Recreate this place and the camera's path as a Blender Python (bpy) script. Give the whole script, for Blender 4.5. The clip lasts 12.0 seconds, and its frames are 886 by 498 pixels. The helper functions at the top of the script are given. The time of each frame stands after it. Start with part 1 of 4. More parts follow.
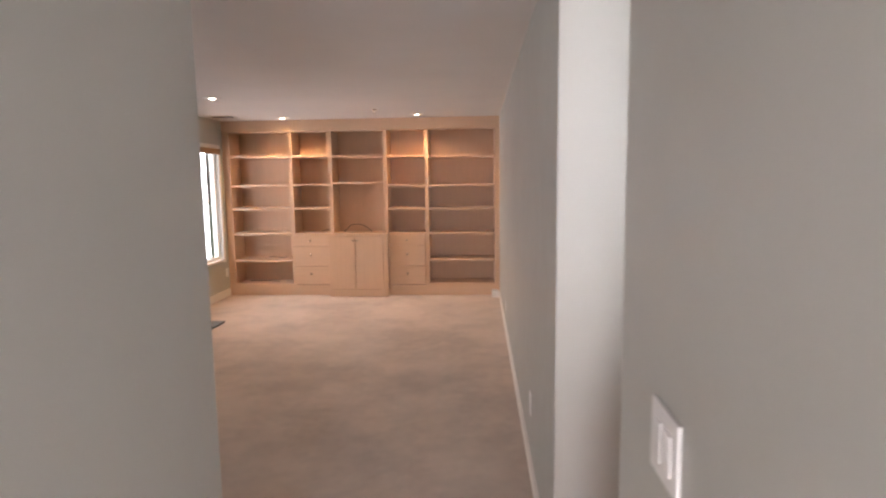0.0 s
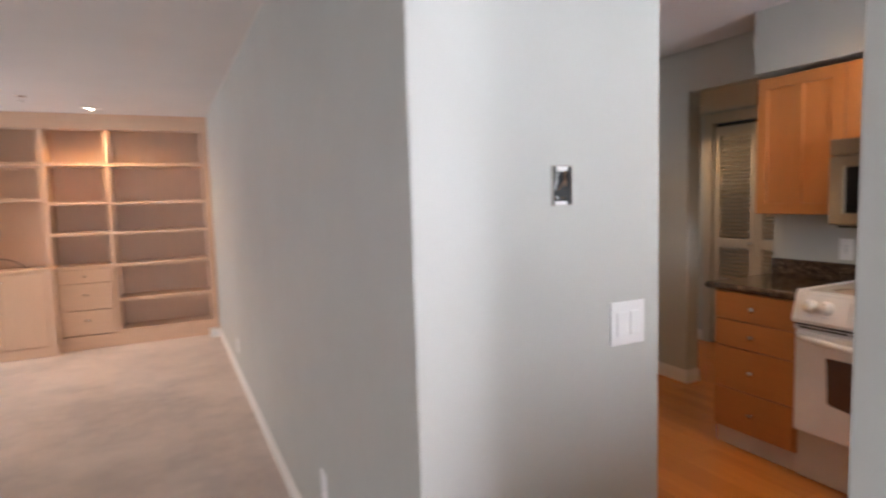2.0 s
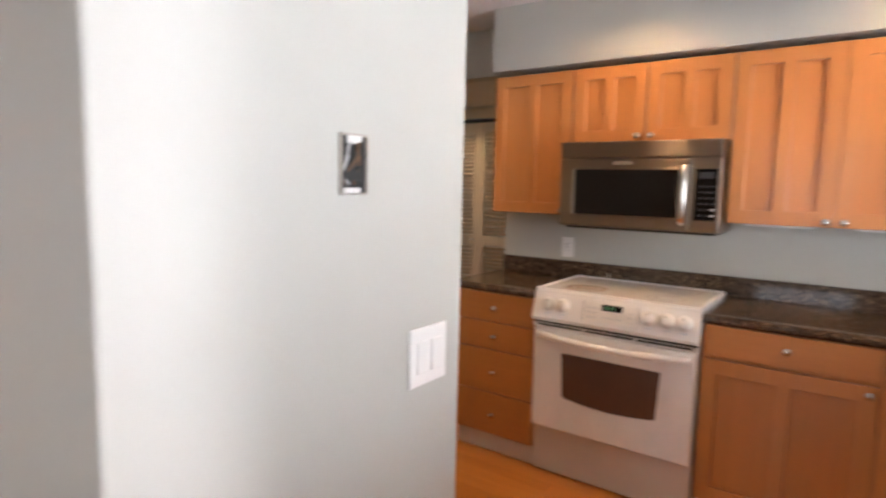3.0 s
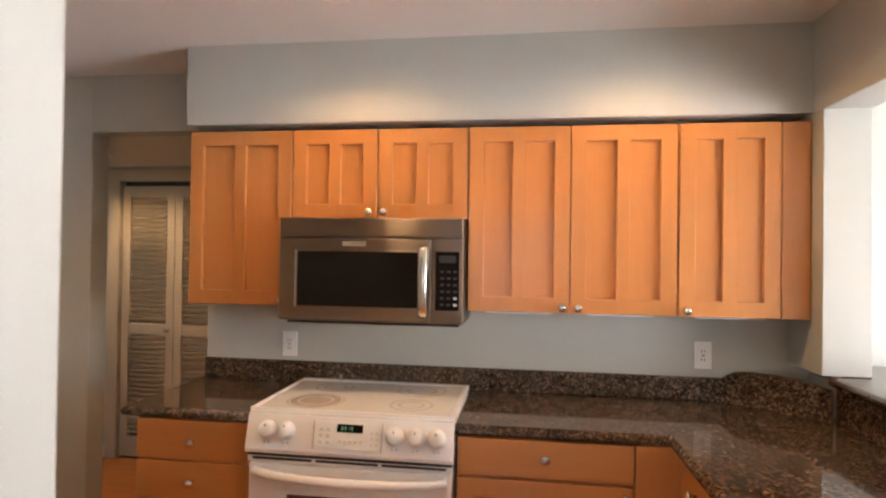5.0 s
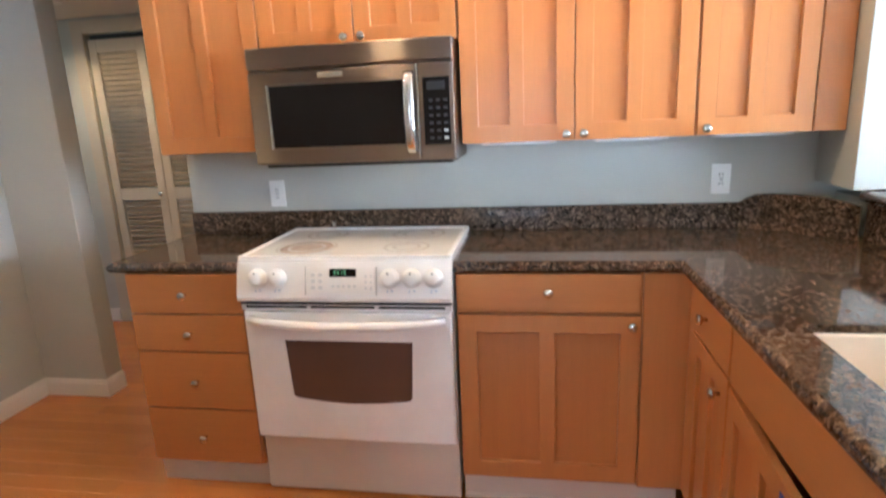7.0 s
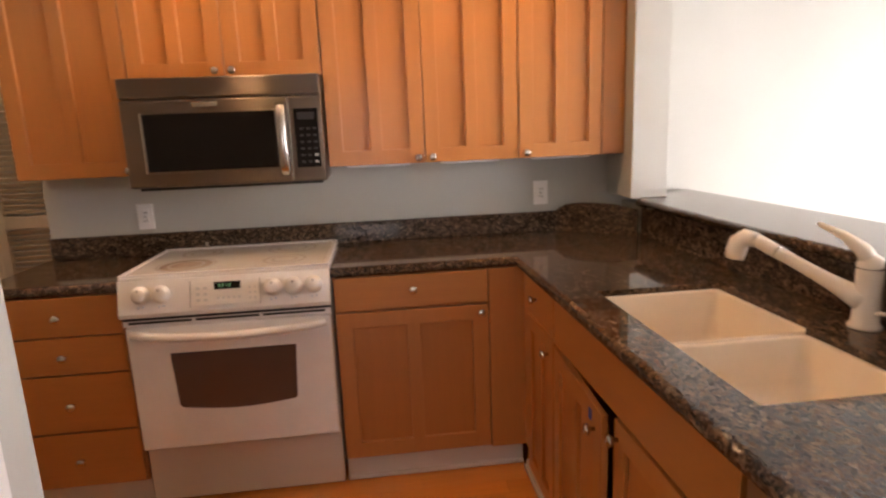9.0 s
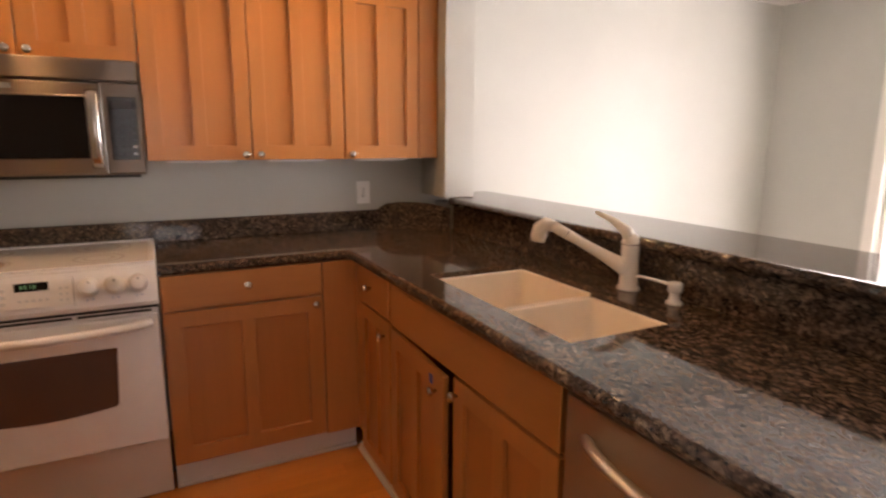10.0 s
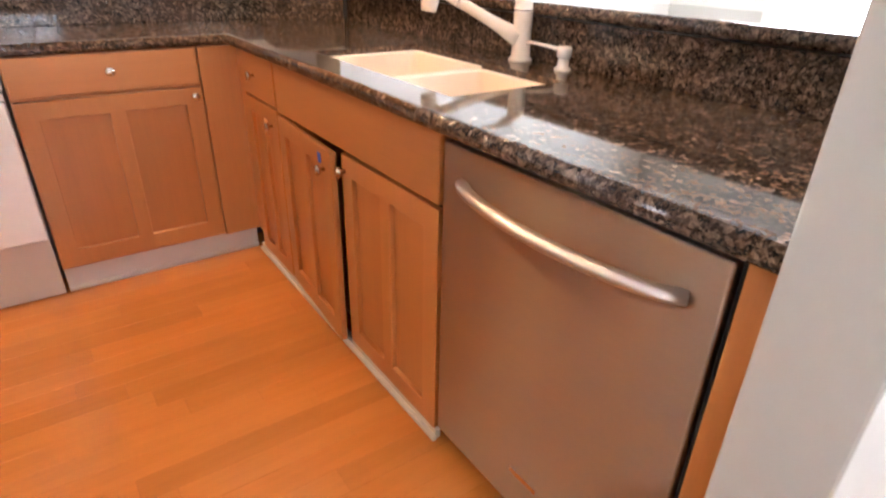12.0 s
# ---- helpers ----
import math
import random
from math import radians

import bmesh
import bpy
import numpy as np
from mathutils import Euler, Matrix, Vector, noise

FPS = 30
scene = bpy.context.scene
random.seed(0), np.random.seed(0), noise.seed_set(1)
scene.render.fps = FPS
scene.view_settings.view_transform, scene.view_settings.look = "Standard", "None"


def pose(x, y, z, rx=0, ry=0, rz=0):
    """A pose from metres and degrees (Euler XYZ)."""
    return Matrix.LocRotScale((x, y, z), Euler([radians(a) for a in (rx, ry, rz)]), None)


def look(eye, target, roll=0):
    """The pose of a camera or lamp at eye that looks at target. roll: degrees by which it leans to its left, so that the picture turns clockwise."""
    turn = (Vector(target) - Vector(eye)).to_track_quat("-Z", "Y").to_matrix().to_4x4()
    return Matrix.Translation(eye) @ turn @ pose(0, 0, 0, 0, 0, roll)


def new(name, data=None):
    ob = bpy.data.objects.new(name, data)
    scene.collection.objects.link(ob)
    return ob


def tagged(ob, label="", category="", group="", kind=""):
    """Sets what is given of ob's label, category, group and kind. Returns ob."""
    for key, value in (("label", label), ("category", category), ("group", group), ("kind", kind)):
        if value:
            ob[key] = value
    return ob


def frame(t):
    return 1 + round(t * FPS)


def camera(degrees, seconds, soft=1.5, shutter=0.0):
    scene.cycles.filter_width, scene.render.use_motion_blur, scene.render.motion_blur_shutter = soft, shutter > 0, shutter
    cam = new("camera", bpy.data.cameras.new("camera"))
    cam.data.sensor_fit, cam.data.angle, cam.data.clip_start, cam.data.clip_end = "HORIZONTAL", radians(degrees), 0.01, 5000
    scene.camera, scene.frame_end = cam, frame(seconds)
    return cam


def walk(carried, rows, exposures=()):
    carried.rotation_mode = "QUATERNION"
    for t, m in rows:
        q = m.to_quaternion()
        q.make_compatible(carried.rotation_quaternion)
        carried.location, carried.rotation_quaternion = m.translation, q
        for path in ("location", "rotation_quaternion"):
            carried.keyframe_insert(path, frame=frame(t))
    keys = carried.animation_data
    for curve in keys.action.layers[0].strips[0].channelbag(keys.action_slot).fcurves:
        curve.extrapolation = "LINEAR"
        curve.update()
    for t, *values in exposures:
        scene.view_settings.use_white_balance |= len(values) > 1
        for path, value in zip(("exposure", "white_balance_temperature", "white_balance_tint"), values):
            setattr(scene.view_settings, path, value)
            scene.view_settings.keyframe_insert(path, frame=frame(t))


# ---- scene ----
cam = camera(75.55, 12.0, soft=2.2, shutter=0.5)
PATH = [
    (0.0, pose(0.443, -0.350, 1.547, 83.08, 0.79, 3.57)),
    (0.5, pose(0.336, -0.173, 1.461, 85.66, 0.51, 4.74)),
    (1.0, pose(0.258, 0.013, 1.481, 89.06, 0.55, 0.71)),
    (1.5, pose(0.200, 0.287, 1.451, 87.03, 0.84, -12.36)),
    (2.0, pose(0.230, 0.522, 1.436, 84.76, 1.73, -26.09)),
    (2.5, pose(0.354, 0.787, 1.426, 84.14, 0.30, -39.00)),
    (3.0, pose(0.433, 0.988, 1.422, 83.71, -1.23, -54.13)),
    (3.5, pose(0.522, 1.107, 1.461, 86.76, -0.01, -69.45)),
    (3.7, pose(0.571, 1.131, 1.471, 88.07, -0.47, -72.32)),
    (5.5, pose(1.065, 1.249, 1.513, 90.15, -0.28, -83.00)),
    (6.0, pose(1.105, 1.228, 1.472, 87.80, 0.63, -81.95)),
    (6.5, pose(1.144, 1.177, 1.435, 82.13, 1.58, -80.60)),
    (7.0, pose(1.154, 1.196, 1.393, 76.78, 2.57, -81.04)),
    (7.2, pose(1.135, 1.235, 1.398, 74.51, 2.62, -82.33)),
    (8.8, pose(0.837, 1.246, 1.403, 78.85, 1.83, -94.24)),
    (9.0, pose(0.815, 1.271, 1.408, 78.45, 2.30, -96.71)),
    (9.5, pose(0.746, 1.367, 1.403, 78.80, 1.28, -107.57)),
    (10.0, pose(0.688, 1.465, 1.378, 79.08, -0.35, -116.96)),
    (10.5, pose(0.616, 1.519, 1.364, 77.10, -1.41, -123.24)),
    (11.0, pose(0.601, 1.470, 1.288, 72.15, -2.40, -125.51)),
    (11.5, pose(0.602, 1.436, 1.219, 67.46, -2.31, -124.84)),
    (12.0, pose(0.626, 1.393, 1.196, 62.86, -1.32, -124.99)),
]
EXPOSURES = [(0.0, -0.4, 6400, 14), (0.5, -0.2, 6150, 11), (1.0, -0.25, 6150, 11), (1.5, -0.28, 6000, 9), (2.0, -0.12, 5850, 10), (2.5, -0.02, 5850, 11), (3.0, 0.3, 6050, 10), (3.5, 0.5, 6450, 11), (3.7, 0.52, 6450, 11), (5.5, 0.24, 6450, 10), (6.0, 0.42, 5600, 4), (6.5, 0.76, 5100, 0), (7.2, 0.85, 4950, 0), (9.0, -0.1, 6900, 17), (9.5, -0.12, 7400, 19), (10.0, -0.34, 7200, 20), (10.5, -0.58, 7000, 21), (11.0, -0.42, 6800, 22), (11.5, 0.55, 6750, 20), (12.0, 1.25, 5850, 13)]
walk(cam, PATH, EXPOSURES)

# ---------- world, daylight and lamps ----------
world = bpy.data.worlds.new("overcast_sky")
scene.world = world
world.use_nodes = True
_wt = world.node_tree
_sky = _wt.nodes.new("ShaderNodeTexSky")
_sky.sky_type, _sky.sun_disc = "NISHITA", False
_sky.sun_elevation, _sky.sun_rotation = radians(35), radians(120)
_sky.air_density, _sky.dust_density = 1.0, 4.0
_wt.links.new(_sky.outputs["Color"], _wt.nodes["Background"].inputs["Color"])
_wt.nodes["Background"].inputs["Strength"].default_value = 0.12

DAY = (0.96, 0.955, 1.0)
WARM = (1.0, 0.58, 0.255)


def sun_lamp():
    data = bpy.data.lights.new("sun", "SUN")
    data.energy, data.angle, data.color = 0.8, radians(12), (1.0, 0.95, 0.88)
    ob = new("sun", data)
    ob.matrix_world = look((8, 5, 9), (0, 0, 0))


def window_light(name, eye, target, width, height, power, colour=DAY):
    data = bpy.data.lights.new(name, "AREA")
    data.shape, data.size, data.size_y, data.energy, data.color = "RECTANGLE", width, height, power, colour
    ob = new(name, data)
    ob.matrix_world = look(eye, target)


def can_light(x, y, z, power, cone=150):
    data = bpy.data.lights.new("downlight_beam", "SPOT")
    data.energy, data.spot_size, data.spot_blend, data.color = power, radians(cone), 0.6, WARM
    data.shadow_soft_size = 0.045
    ob = new("downlight_beam", data)
    ob.matrix_world = look((x, y, z), (x, y + 0.0001, z - 1))


sun_lamp()
window_light("daylight_living", (-3.16, 6.40, 1.255), (0, 6.40, 1.255), 1.32, 1.4, 54)
# Fill through an added side window, to brighten the range run.
window_light("fill_side", (-3.16, 1.55, 1.4), (0, 1.55, 1.4), 1.3, 1.25, 12, (0.98, 0.93, 0.97))
window_light("daylight_dining", (1.775, -2.93, 1.03), (1.775, 0, 1.03), 1.82, 1.95, 168)
# Lamp of an unseen, assumed hall window that lights the hall walls.
window_light("daylight_hall", (0.305, -1.97, 1.03), (0.305, 0, 1.03), 0.6, 1.6, 60, (1.0, 0.92, 0.95))

LIVING_H, KITCHEN_H = 2.36, 2.42
LIVING_CANS = [(-2.12, 5.15), (-2.06, 6.98), (-0.32, 6.86)]
# The can at (2.35, 3.0) is unseen, added to brighten the west side.
KITCHEN_CANS = [(2.86, 1.9, 36), (2.86, 0.8, 36), (2.35, 3.0, 32), (1.85, 0.62, 18)]
for _x, _y in LIVING_CANS:
    can_light(_x, _y, LIVING_H - 0.012, 90)
for _x, _y, _p in KITCHEN_CANS:
    can_light(_x, _y, KITCHEN_H - 0.012, _p)
# Unseen can added to brighten the passage.
can_light(4.25, 3.95, 2.125 - 0.012, 36)

# ---------- materials ----------


def node_mat(name):
    m = bpy.data.materials.new(name)
    m.use_nodes = True
    t = m.node_tree
    return m, t, t.nodes["Principled BSDF"]


def coords(t, scale=(1, 1, 1), world_space=False):
    mp = t.nodes.new("ShaderNodeMapping")
    mp.inputs["Scale"].default_value = scale
    if world_space:
        g = t.nodes.new("ShaderNodeNewGeometry")
        t.links.new(g.outputs["Position"], mp.inputs["Vector"])
    else:
        c = t.nodes.new("ShaderNodeTexCoord")
        t.links.new(c.outputs["Object"], mp.inputs["Vector"])
    return mp.outputs["Vector"]


def noise_fac(t, vec, scale, detail=4.0, rough=0.6):
    n = t.nodes.new("ShaderNodeTexNoise")
    n.inputs["Scale"].default_value, n.inputs["Detail"].default_value = scale, detail
    n.inputs["Roughness"].default_value = rough
    t.links.new(vec, n.inputs["Vector"])
    return n.outputs["Fac"]


def ramp(t, fac, stops):
    r = t.nodes.new("ShaderNodeValToRGB")
    e = r.color_ramp.elements
    while len(e) < len(stops):
        e.new(0.5)
    for el, (p, c) in zip(e, stops):
        el.position, el.color = p, (*c, 1)
    t.links.new(fac, r.inputs["Fac"])
    return r.outputs["Color"]


def mixc(t, fac, a, b, mode="MIX"):
    m = t.nodes.new("ShaderNodeMix")
    m.data_type, m.blend_type = "RGBA", mode
    for sock, val in ((m.inputs["Factor"], fac), (m.inputs[6], a), (m.inputs[7], b)):
        if isinstance(val, (int, float)):
            sock.default_value = val
        elif isinstance(val, tuple):
            sock.default_value = (*val, 1)
        else:
            t.links.new(val, sock)
    return m.outputs[2]


def bump(t, bsdf, fac, strength, dist=0.002):
    b = t.nodes.new("ShaderNodeBump")
    b.inputs["Strength"].default_value, b.inputs["Distance"].default_value = strength, dist
    t.links.new(fac, b.inputs["Height"])
    t.links.new(b.outputs["Normal"], bsdf.inputs["Normal"])


def rough_from(t, bsdf, fac, lo, hi):
    r = t.nodes.new("ShaderNodeMapRange")
    r.inputs["To Min"].default_value, r.inputs["To Max"].default_value = lo, hi
    t.links.new(fac, r.inputs["Value"])
    t.links.new(r.outputs["Result"], bsdf.inputs["Roughness"])


def tint(c, k):
    return tuple(min(1.0, v * k) for v in c)


def paint(name, c, rough=0.6, relief=0.15, vary=0.07):
    """Rolled wall or trim paint: faint patchiness and orange peel."""
    m, t, b = node_mat(name)
    v = coords(t, world_space=True)
    big = noise_fac(t, v, 1.3, 3)
    t.links.new(ramp(t, big, [(0.3, tint(c, 1 - vary)), (0.7, tint(c, 1 + vary))]), b.inputs["Base Color"])
    fine = noise_fac(t, v, 260, 2)
    bump(t, b, fine, relief, 0.0012)
    rough_from(t, b, noise_fac(t, v, 9), rough - 0.08, rough + 0.08)
    return m


def wood(name, c, stretch, rough=0.35, dark=0.8, light=1.12, per_piece=0.0, coat=0.0, fleck=0.12):
    """Wood with grain along the axis whose stretch is small."""
    m, t, b = node_mat(name)
    v = coords(t, stretch)
    grain = noise_fac(t, v, 3.0, 6, 0.62)
    fine = noise_fac(t, coords(t, tuple(s * 4 for s in stretch)), 4.0, 3)
    col = ramp(t, grain, [(0.28, tint(c, dark)), (0.5, c), (0.74, tint(c, light))])
    col = mixc(t, fleck, col, ramp(t, fine, [(0.35, tint(c, 0.78)), (0.6, tint(c, 1.08))]))
    if per_piece:
        info = t.nodes.new("ShaderNodeObjectInfo")
        col = mixc(t, 1.0, col, ramp(t, info.outputs["Random"], [(0.0, (1 - per_piece,) * 3), (0.6, (1, 1, 1)), (1.0, (1.0, 1 - per_piece * 0.35, 1 - per_piece * 0.7))]), "MULTIPLY")
    t.links.new(col, b.inputs["Base Color"])
    bump(t, b, fine, 0.06, 0.001)
    rough_from(t, b, grain, rough - 0.06, rough + 0.08)
    b.inputs["Coat Weight"].default_value, b.inputs["Coat Roughness"].default_value = coat, 0.15
    return m


def granite(name):
    """Polished brown granite: black mica, rust and tan crystals of uneven size, a few pale flecks."""
    m, t, b = node_mat(name)
    v = coords(t, world_space=True)
    warp = t.nodes.new("ShaderNodeTexNoise")
    warp.inputs["Scale"].default_value, warp.inputs["Detail"].default_value = 60, 3
    t.links.new(v, warp.inputs["Vector"])
    vv = mixc(t, 0.014, v, warp.outputs["Color"], "ADD")
    cells = []
    for scale in (112, 260):
        vor = t.nodes.new("ShaderNodeTexVoronoi")
        vor.inputs["Scale"].default_value = scale
        t.links.new(vv, vor.inputs["Vector"])
        sep = t.nodes.new("ShaderNodeSeparateColor")
        t.links.new(vor.outputs["Color"], sep.inputs["Color"])
        cells.append(sep)
    coarse = ramp(t, cells[0].outputs["Red"], [(0.2, (0.008, 0.006, 0.005)), (0.45, (0.04, 0.022, 0.015)), (0.7, (0.12, 0.073, 0.045)), (0.95, (0.27, 0.19, 0.13))])
    grit = ramp(t, cells[1].outputs["Green"], [(0.2, (0.010, 0.008, 0.007)), (0.5, (0.06, 0.036, 0.024)), (0.9, (0.22, 0.15, 0.10))])
    col = mixc(t, 0.45, coarse, grit)
    drift = noise_fac(t, v, 22, 4, 0.7)
    col = mixc(t, ramp(t, drift, [(0.35, (0.55, 0.55, 0.55)), (0.55, (0, 0, 0))]), col, (0.014, 0.010, 0.009))
    pale = noise_fac(t, v, 85, 3, 0.7)
    col = mixc(t, ramp(t, pale, [(0.62, (0, 0, 0)), (0.72, (0.5, 0.5, 0.5))]), col, (0.25, 0.19, 0.14))
    t.links.new(col, b.inputs["Base Color"])
    rough_from(t, b, noise_fac(t, v, 9, 3), 0.03, 0.09)
    b.inputs["Specular IOR Level"].default_value = 0.46
    return m


def metal(name, c, rough, brushed=None, drag=0.0):
    """brushed: stretch of the brush marks; drag: how far highlights are drawn out across them."""
    m, t, b = node_mat(name)
    b.inputs["Metallic"].default_value = 1.0
    v = coords(t, brushed or (1, 1, 1))
    f = noise_fac(t, v, 6 if brushed else 3, 4)
    t.links.new(ramp(t, f, [(0.3, tint(c, 0.97)), (0.7, tint(c, 1.03))]), b.inputs["Base Color"])
    rough_from(t, b, noise_fac(t, coords(t), 5, 3), max(0.03, rough - 0.05), rough + 0.06)
    if drag:
        along = t.nodes.new("ShaderNodeTangent")
        along.direction_type, along.axis = "RADIAL", "Z"
        t.links.new(along.outputs["Tangent"], b.inputs["Tangent"])
        b.inputs["Anisotropic"].default_value = drag
        b.inputs["Anisotropic Rotation"].default_value = 0.25
    return m


def gloss(name, c, rough=0.2, vary=0.04, spec=0.5):
    """Enamel, plastic or ceramic."""
    m, t, b = node_mat(name)
    v = coords(t)
    f = noise_fac(t, v, 6, 4)
    t.links.new(ramp(t, f, [(0.3, tint(c, 1 - vary)), (0.7, tint(c, 1 + vary))]), b.inputs["Base Color"])
    rough_from(t, b, f, max(0.02, rough - 0.03), rough + 0.05)
    b.inputs["Specular IOR Level"].default_value = spec
    return m


def glow(name, c, power):
    m, t, b = node_mat(name)
    b.inputs["Base Color"].default_value = (*c, 1)
    b.inputs["Emission Color"].default_value = (*c, 1)
    b.inputs["Emission Strength"].default_value = power
    return m


def carpet_mat():
    m, t, b = node_mat("beige_carpet")
    v = coords(t, world_space=True)
    c = (0.58, 0.47, 0.385)
    big = noise_fac(t, v, 1.1, 4, 0.65)
    pile = noise_fac(t, v, 190, 3, 0.7)
    mid = noise_fac(t, v, 14, 3)
    col = ramp(t, big, [(0.38, tint(c, 0.68)), (0.5, tint(c, 0.95)), (0.6, tint(c, 1.14))])
    col = mixc(t, 0.3, col, ramp(t, pile, [(0.3, tint(c, 0.6)), (0.7, tint(c, 1.25))]))
    col = mixc(t, 0.15, col, ramp(t, mid, [(0.3, tint(c, 0.7)), (0.7, tint(c, 1.2))]))
    t.links.new(col, b.inputs["Base Color"])
    b.inputs["Roughness"].default_value = 0.97
    b.inputs["Specular IOR Level"].default_value = 0.1
    b.inputs["Sheen Weight"].default_value = 0.25
    bump(t, b, pile, 0.7, 0.006)
    return m


def glass_mat():
    m, t, b = node_mat("window_glass")
    b.inputs["Base Color"].default_value = (1, 1, 1, 1)
    b.inputs["Transmission Weight"].default_value = 1.0
    b.inputs["Roughness"].default_value = 0.0
    b.inputs["IOR"].default_value = 1.45
    return m


WALL = paint("sage_grey_paint", (0.46, 0.46, 0.42), rough=0.5, vary=0.04)
CEIL = paint("ceiling_white_paint", (0.67, 0.635, 0.60), 0.8, 0.3, 0.03)
TRIM = paint("white_trim_paint", (0.78, 0.75, 0.70), 0.4, 0.04, 0.03)
LOUVER = paint("cream_louver_paint", (0.52, 0.45, 0.35), 0.45, 0.05, 0.04)
TOE = paint("pale_toe_kick", (0.64, 0.57, 0.49), 0.5, 0.05, 0.08)
CARPET = carpet_mat()
SUBFLOOR = paint("subfloor", (0.12, 0.07, 0.04), 0.9)
OAK = wood("amber_strip_flooring", (0.56, 0.205, 0.038), (9, 0.7, 9), 0.22, 0.9, 1.08, 0.18, 0.3, 0.06)
MAPLE = wood("honey_maple", (0.485, 0.194, 0.051), (11, 11, 0.6), 0.36, 0.94, 1.05, 0.05, 0.2)
MAPLE_H = wood("honey_maple_level_grain", (0.485, 0.194, 0.051), (0.6, 0.6, 11), 0.36, 0.94, 1.05, 0.05, 0.2)
# Honey maple with the recess shade of base-door panels put into its colour.
MAPLE_PANEL = wood("honey_maple_shaded", (0.46, 0.172, 0.041), (8, 8, 0.5), 0.38, 0.93, 1.05, 0.05, 0.15)
CARCASS = paint("cabinet_shadow_gap", (0.05, 0.03, 0.02), 0.8)
SHELFWOOD = wood("pickled_birch", (0.64, 0.435, 0.29), (7, 7, 0.5), 0.45, 0.96, 1.03)
SHELFWOOD_H = wood("pickled_birch_level_grain", (0.64, 0.435, 0.29), (0.5, 7, 7), 0.45, 0.96, 1.03)
GRANITE = granite("brown_granite")
# Warm dark tints in both steels stand for the room they reflect.
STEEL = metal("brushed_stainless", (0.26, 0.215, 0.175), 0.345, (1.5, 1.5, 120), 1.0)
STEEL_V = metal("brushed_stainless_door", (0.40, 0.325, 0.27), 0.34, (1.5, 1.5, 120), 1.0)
SATIN = metal("satin_stainless", (0.60, 0.57, 0.54), 0.34)
CHROME = metal("satin_nickel", (0.66, 0.63, 0.58), 0.2)
ENAMEL = gloss("white_enamel", (0.86, 0.85, 0.84), 0.18)
COOKGLASS = gloss("white_ceramic_glass", (0.70, 0.67, 0.63), 0.09)
RINGGREY = gloss("burner_ring_print", (0.57, 0.53, 0.49), 0.12, 0.12)
SCORCH = gloss("scorched_ceramic", (0.46, 0.37, 0.31), 0.12, 0.22)
PALEBLUE = gloss("pale_blue_print", (0.50, 0.56, 0.66), 0.4)
BLACKGLASS = gloss("black_glass", (0.008, 0.007, 0.007), 0.06, spec=0.2)
OVENGLASS = gloss("brown_tinted_oven_glass", (0.12, 0.07, 0.055), 0.1)
BLACK = gloss("black_plastic", (0.02, 0.02, 0.02), 0.4)
KEYGREY = gloss("key_print", (0.018, 0.018, 0.022), 0.4)
GREYPRINT = gloss("grey_print", (0.42, 0.42, 0.42), 0.4)
PALEPRINT = gloss("pale_print", (0.62, 0.64, 0.65), 0.4)
BISQUE = gloss("bisque_ceramic", (0.87, 0.75, 0.60), 0.16)
BISQUE2 = gloss("bisque_faucet_enamel", (0.83, 0.77, 0.69), 0.2)
PLASTIC = gloss("white_plastic", (0.80, 0.79, 0.77), 0.35)
BLUE = gloss("blue_tape", (0.05, 0.1, 0.5), 0.5)
SLATE = paint("dark_slate", (0.11, 0.11, 0.115), 0.45, 0.3, 0.2)
BRASS = metal("dull_galvanised", (0.42, 0.38, 0.34), 0.45)
GLASS = glass_mat()
LAMP_ON = glow("lamp_lens", (1.0, 0.86, 0.66), 40)
DISPLAY = glow("green_display_digits", (0.1, 0.3, 0.16), 0.12)
OUTSIDE = glow("white_overcast_distance", (1.0, 0.985, 0.97), 4.5)
# Weaker glow for the west backdrop, to dim its reflection in the granite.
HAZE = glow("white_overcast_dimmed", (0.95, 0.98, 1.0), 1.2)
VALANCE = wood("brown_blind_valance", (0.27, 0.16, 0.09), (2, 2, 20), 0.5)
BARK = wood("bark", (0.16, 0.10, 0.06), (12, 12, 2), 0.9)
LEAF = paint("shrub_leaf", (0.10, 0.13, 0.05), 0.6, 0.1, 0.3)

# ---------- building helpers ----------
ORIGIN = {}


def add_box(bm, x0, x1, y0, y1, z0, z1):
    x0, x1 = sorted((x0, x1))
    y0, y1 = sorted((y0, y1))
    z0, z1 = sorted((z0, z1))
    v = [bm.verts.new(p) for p in ((x0, y0, z0), (x1, y0, z0), (x1, y1, z0), (x0, y1, z0), (x0, y0, z1), (x1, y0, z1), (x1, y1, z1), (x0, y1, z1))]
    for f in ((0, 3, 2, 1), (4, 5, 6, 7), (0, 1, 5, 4), (1, 2, 6, 5), (2, 3, 7, 6), (3, 0, 4, 7)):
        bm.faces.new([v[i] for i in f])
    return v


def box(x0, x1, y0, y1, z0, z1, r=0.0, seg=2):
    bm = bmesh.new()
    add_box(bm, x0, x1, y0, y1, z0, z1)
    if r:
        bmesh.ops.bevel(bm, geom=bm.edges[:], offset=r, segments=seg, profile=0.5, affect="EDGES")
    return bm


def boxes(*dims, r=0.0):
    bm = bmesh.new()
    for d in dims:
        add_box(bm, *d)
    if r:
        bmesh.ops.bevel(bm, geom=bm.edges[:], offset=r, segments=2, profile=0.5, affect="EDGES")
    return bm


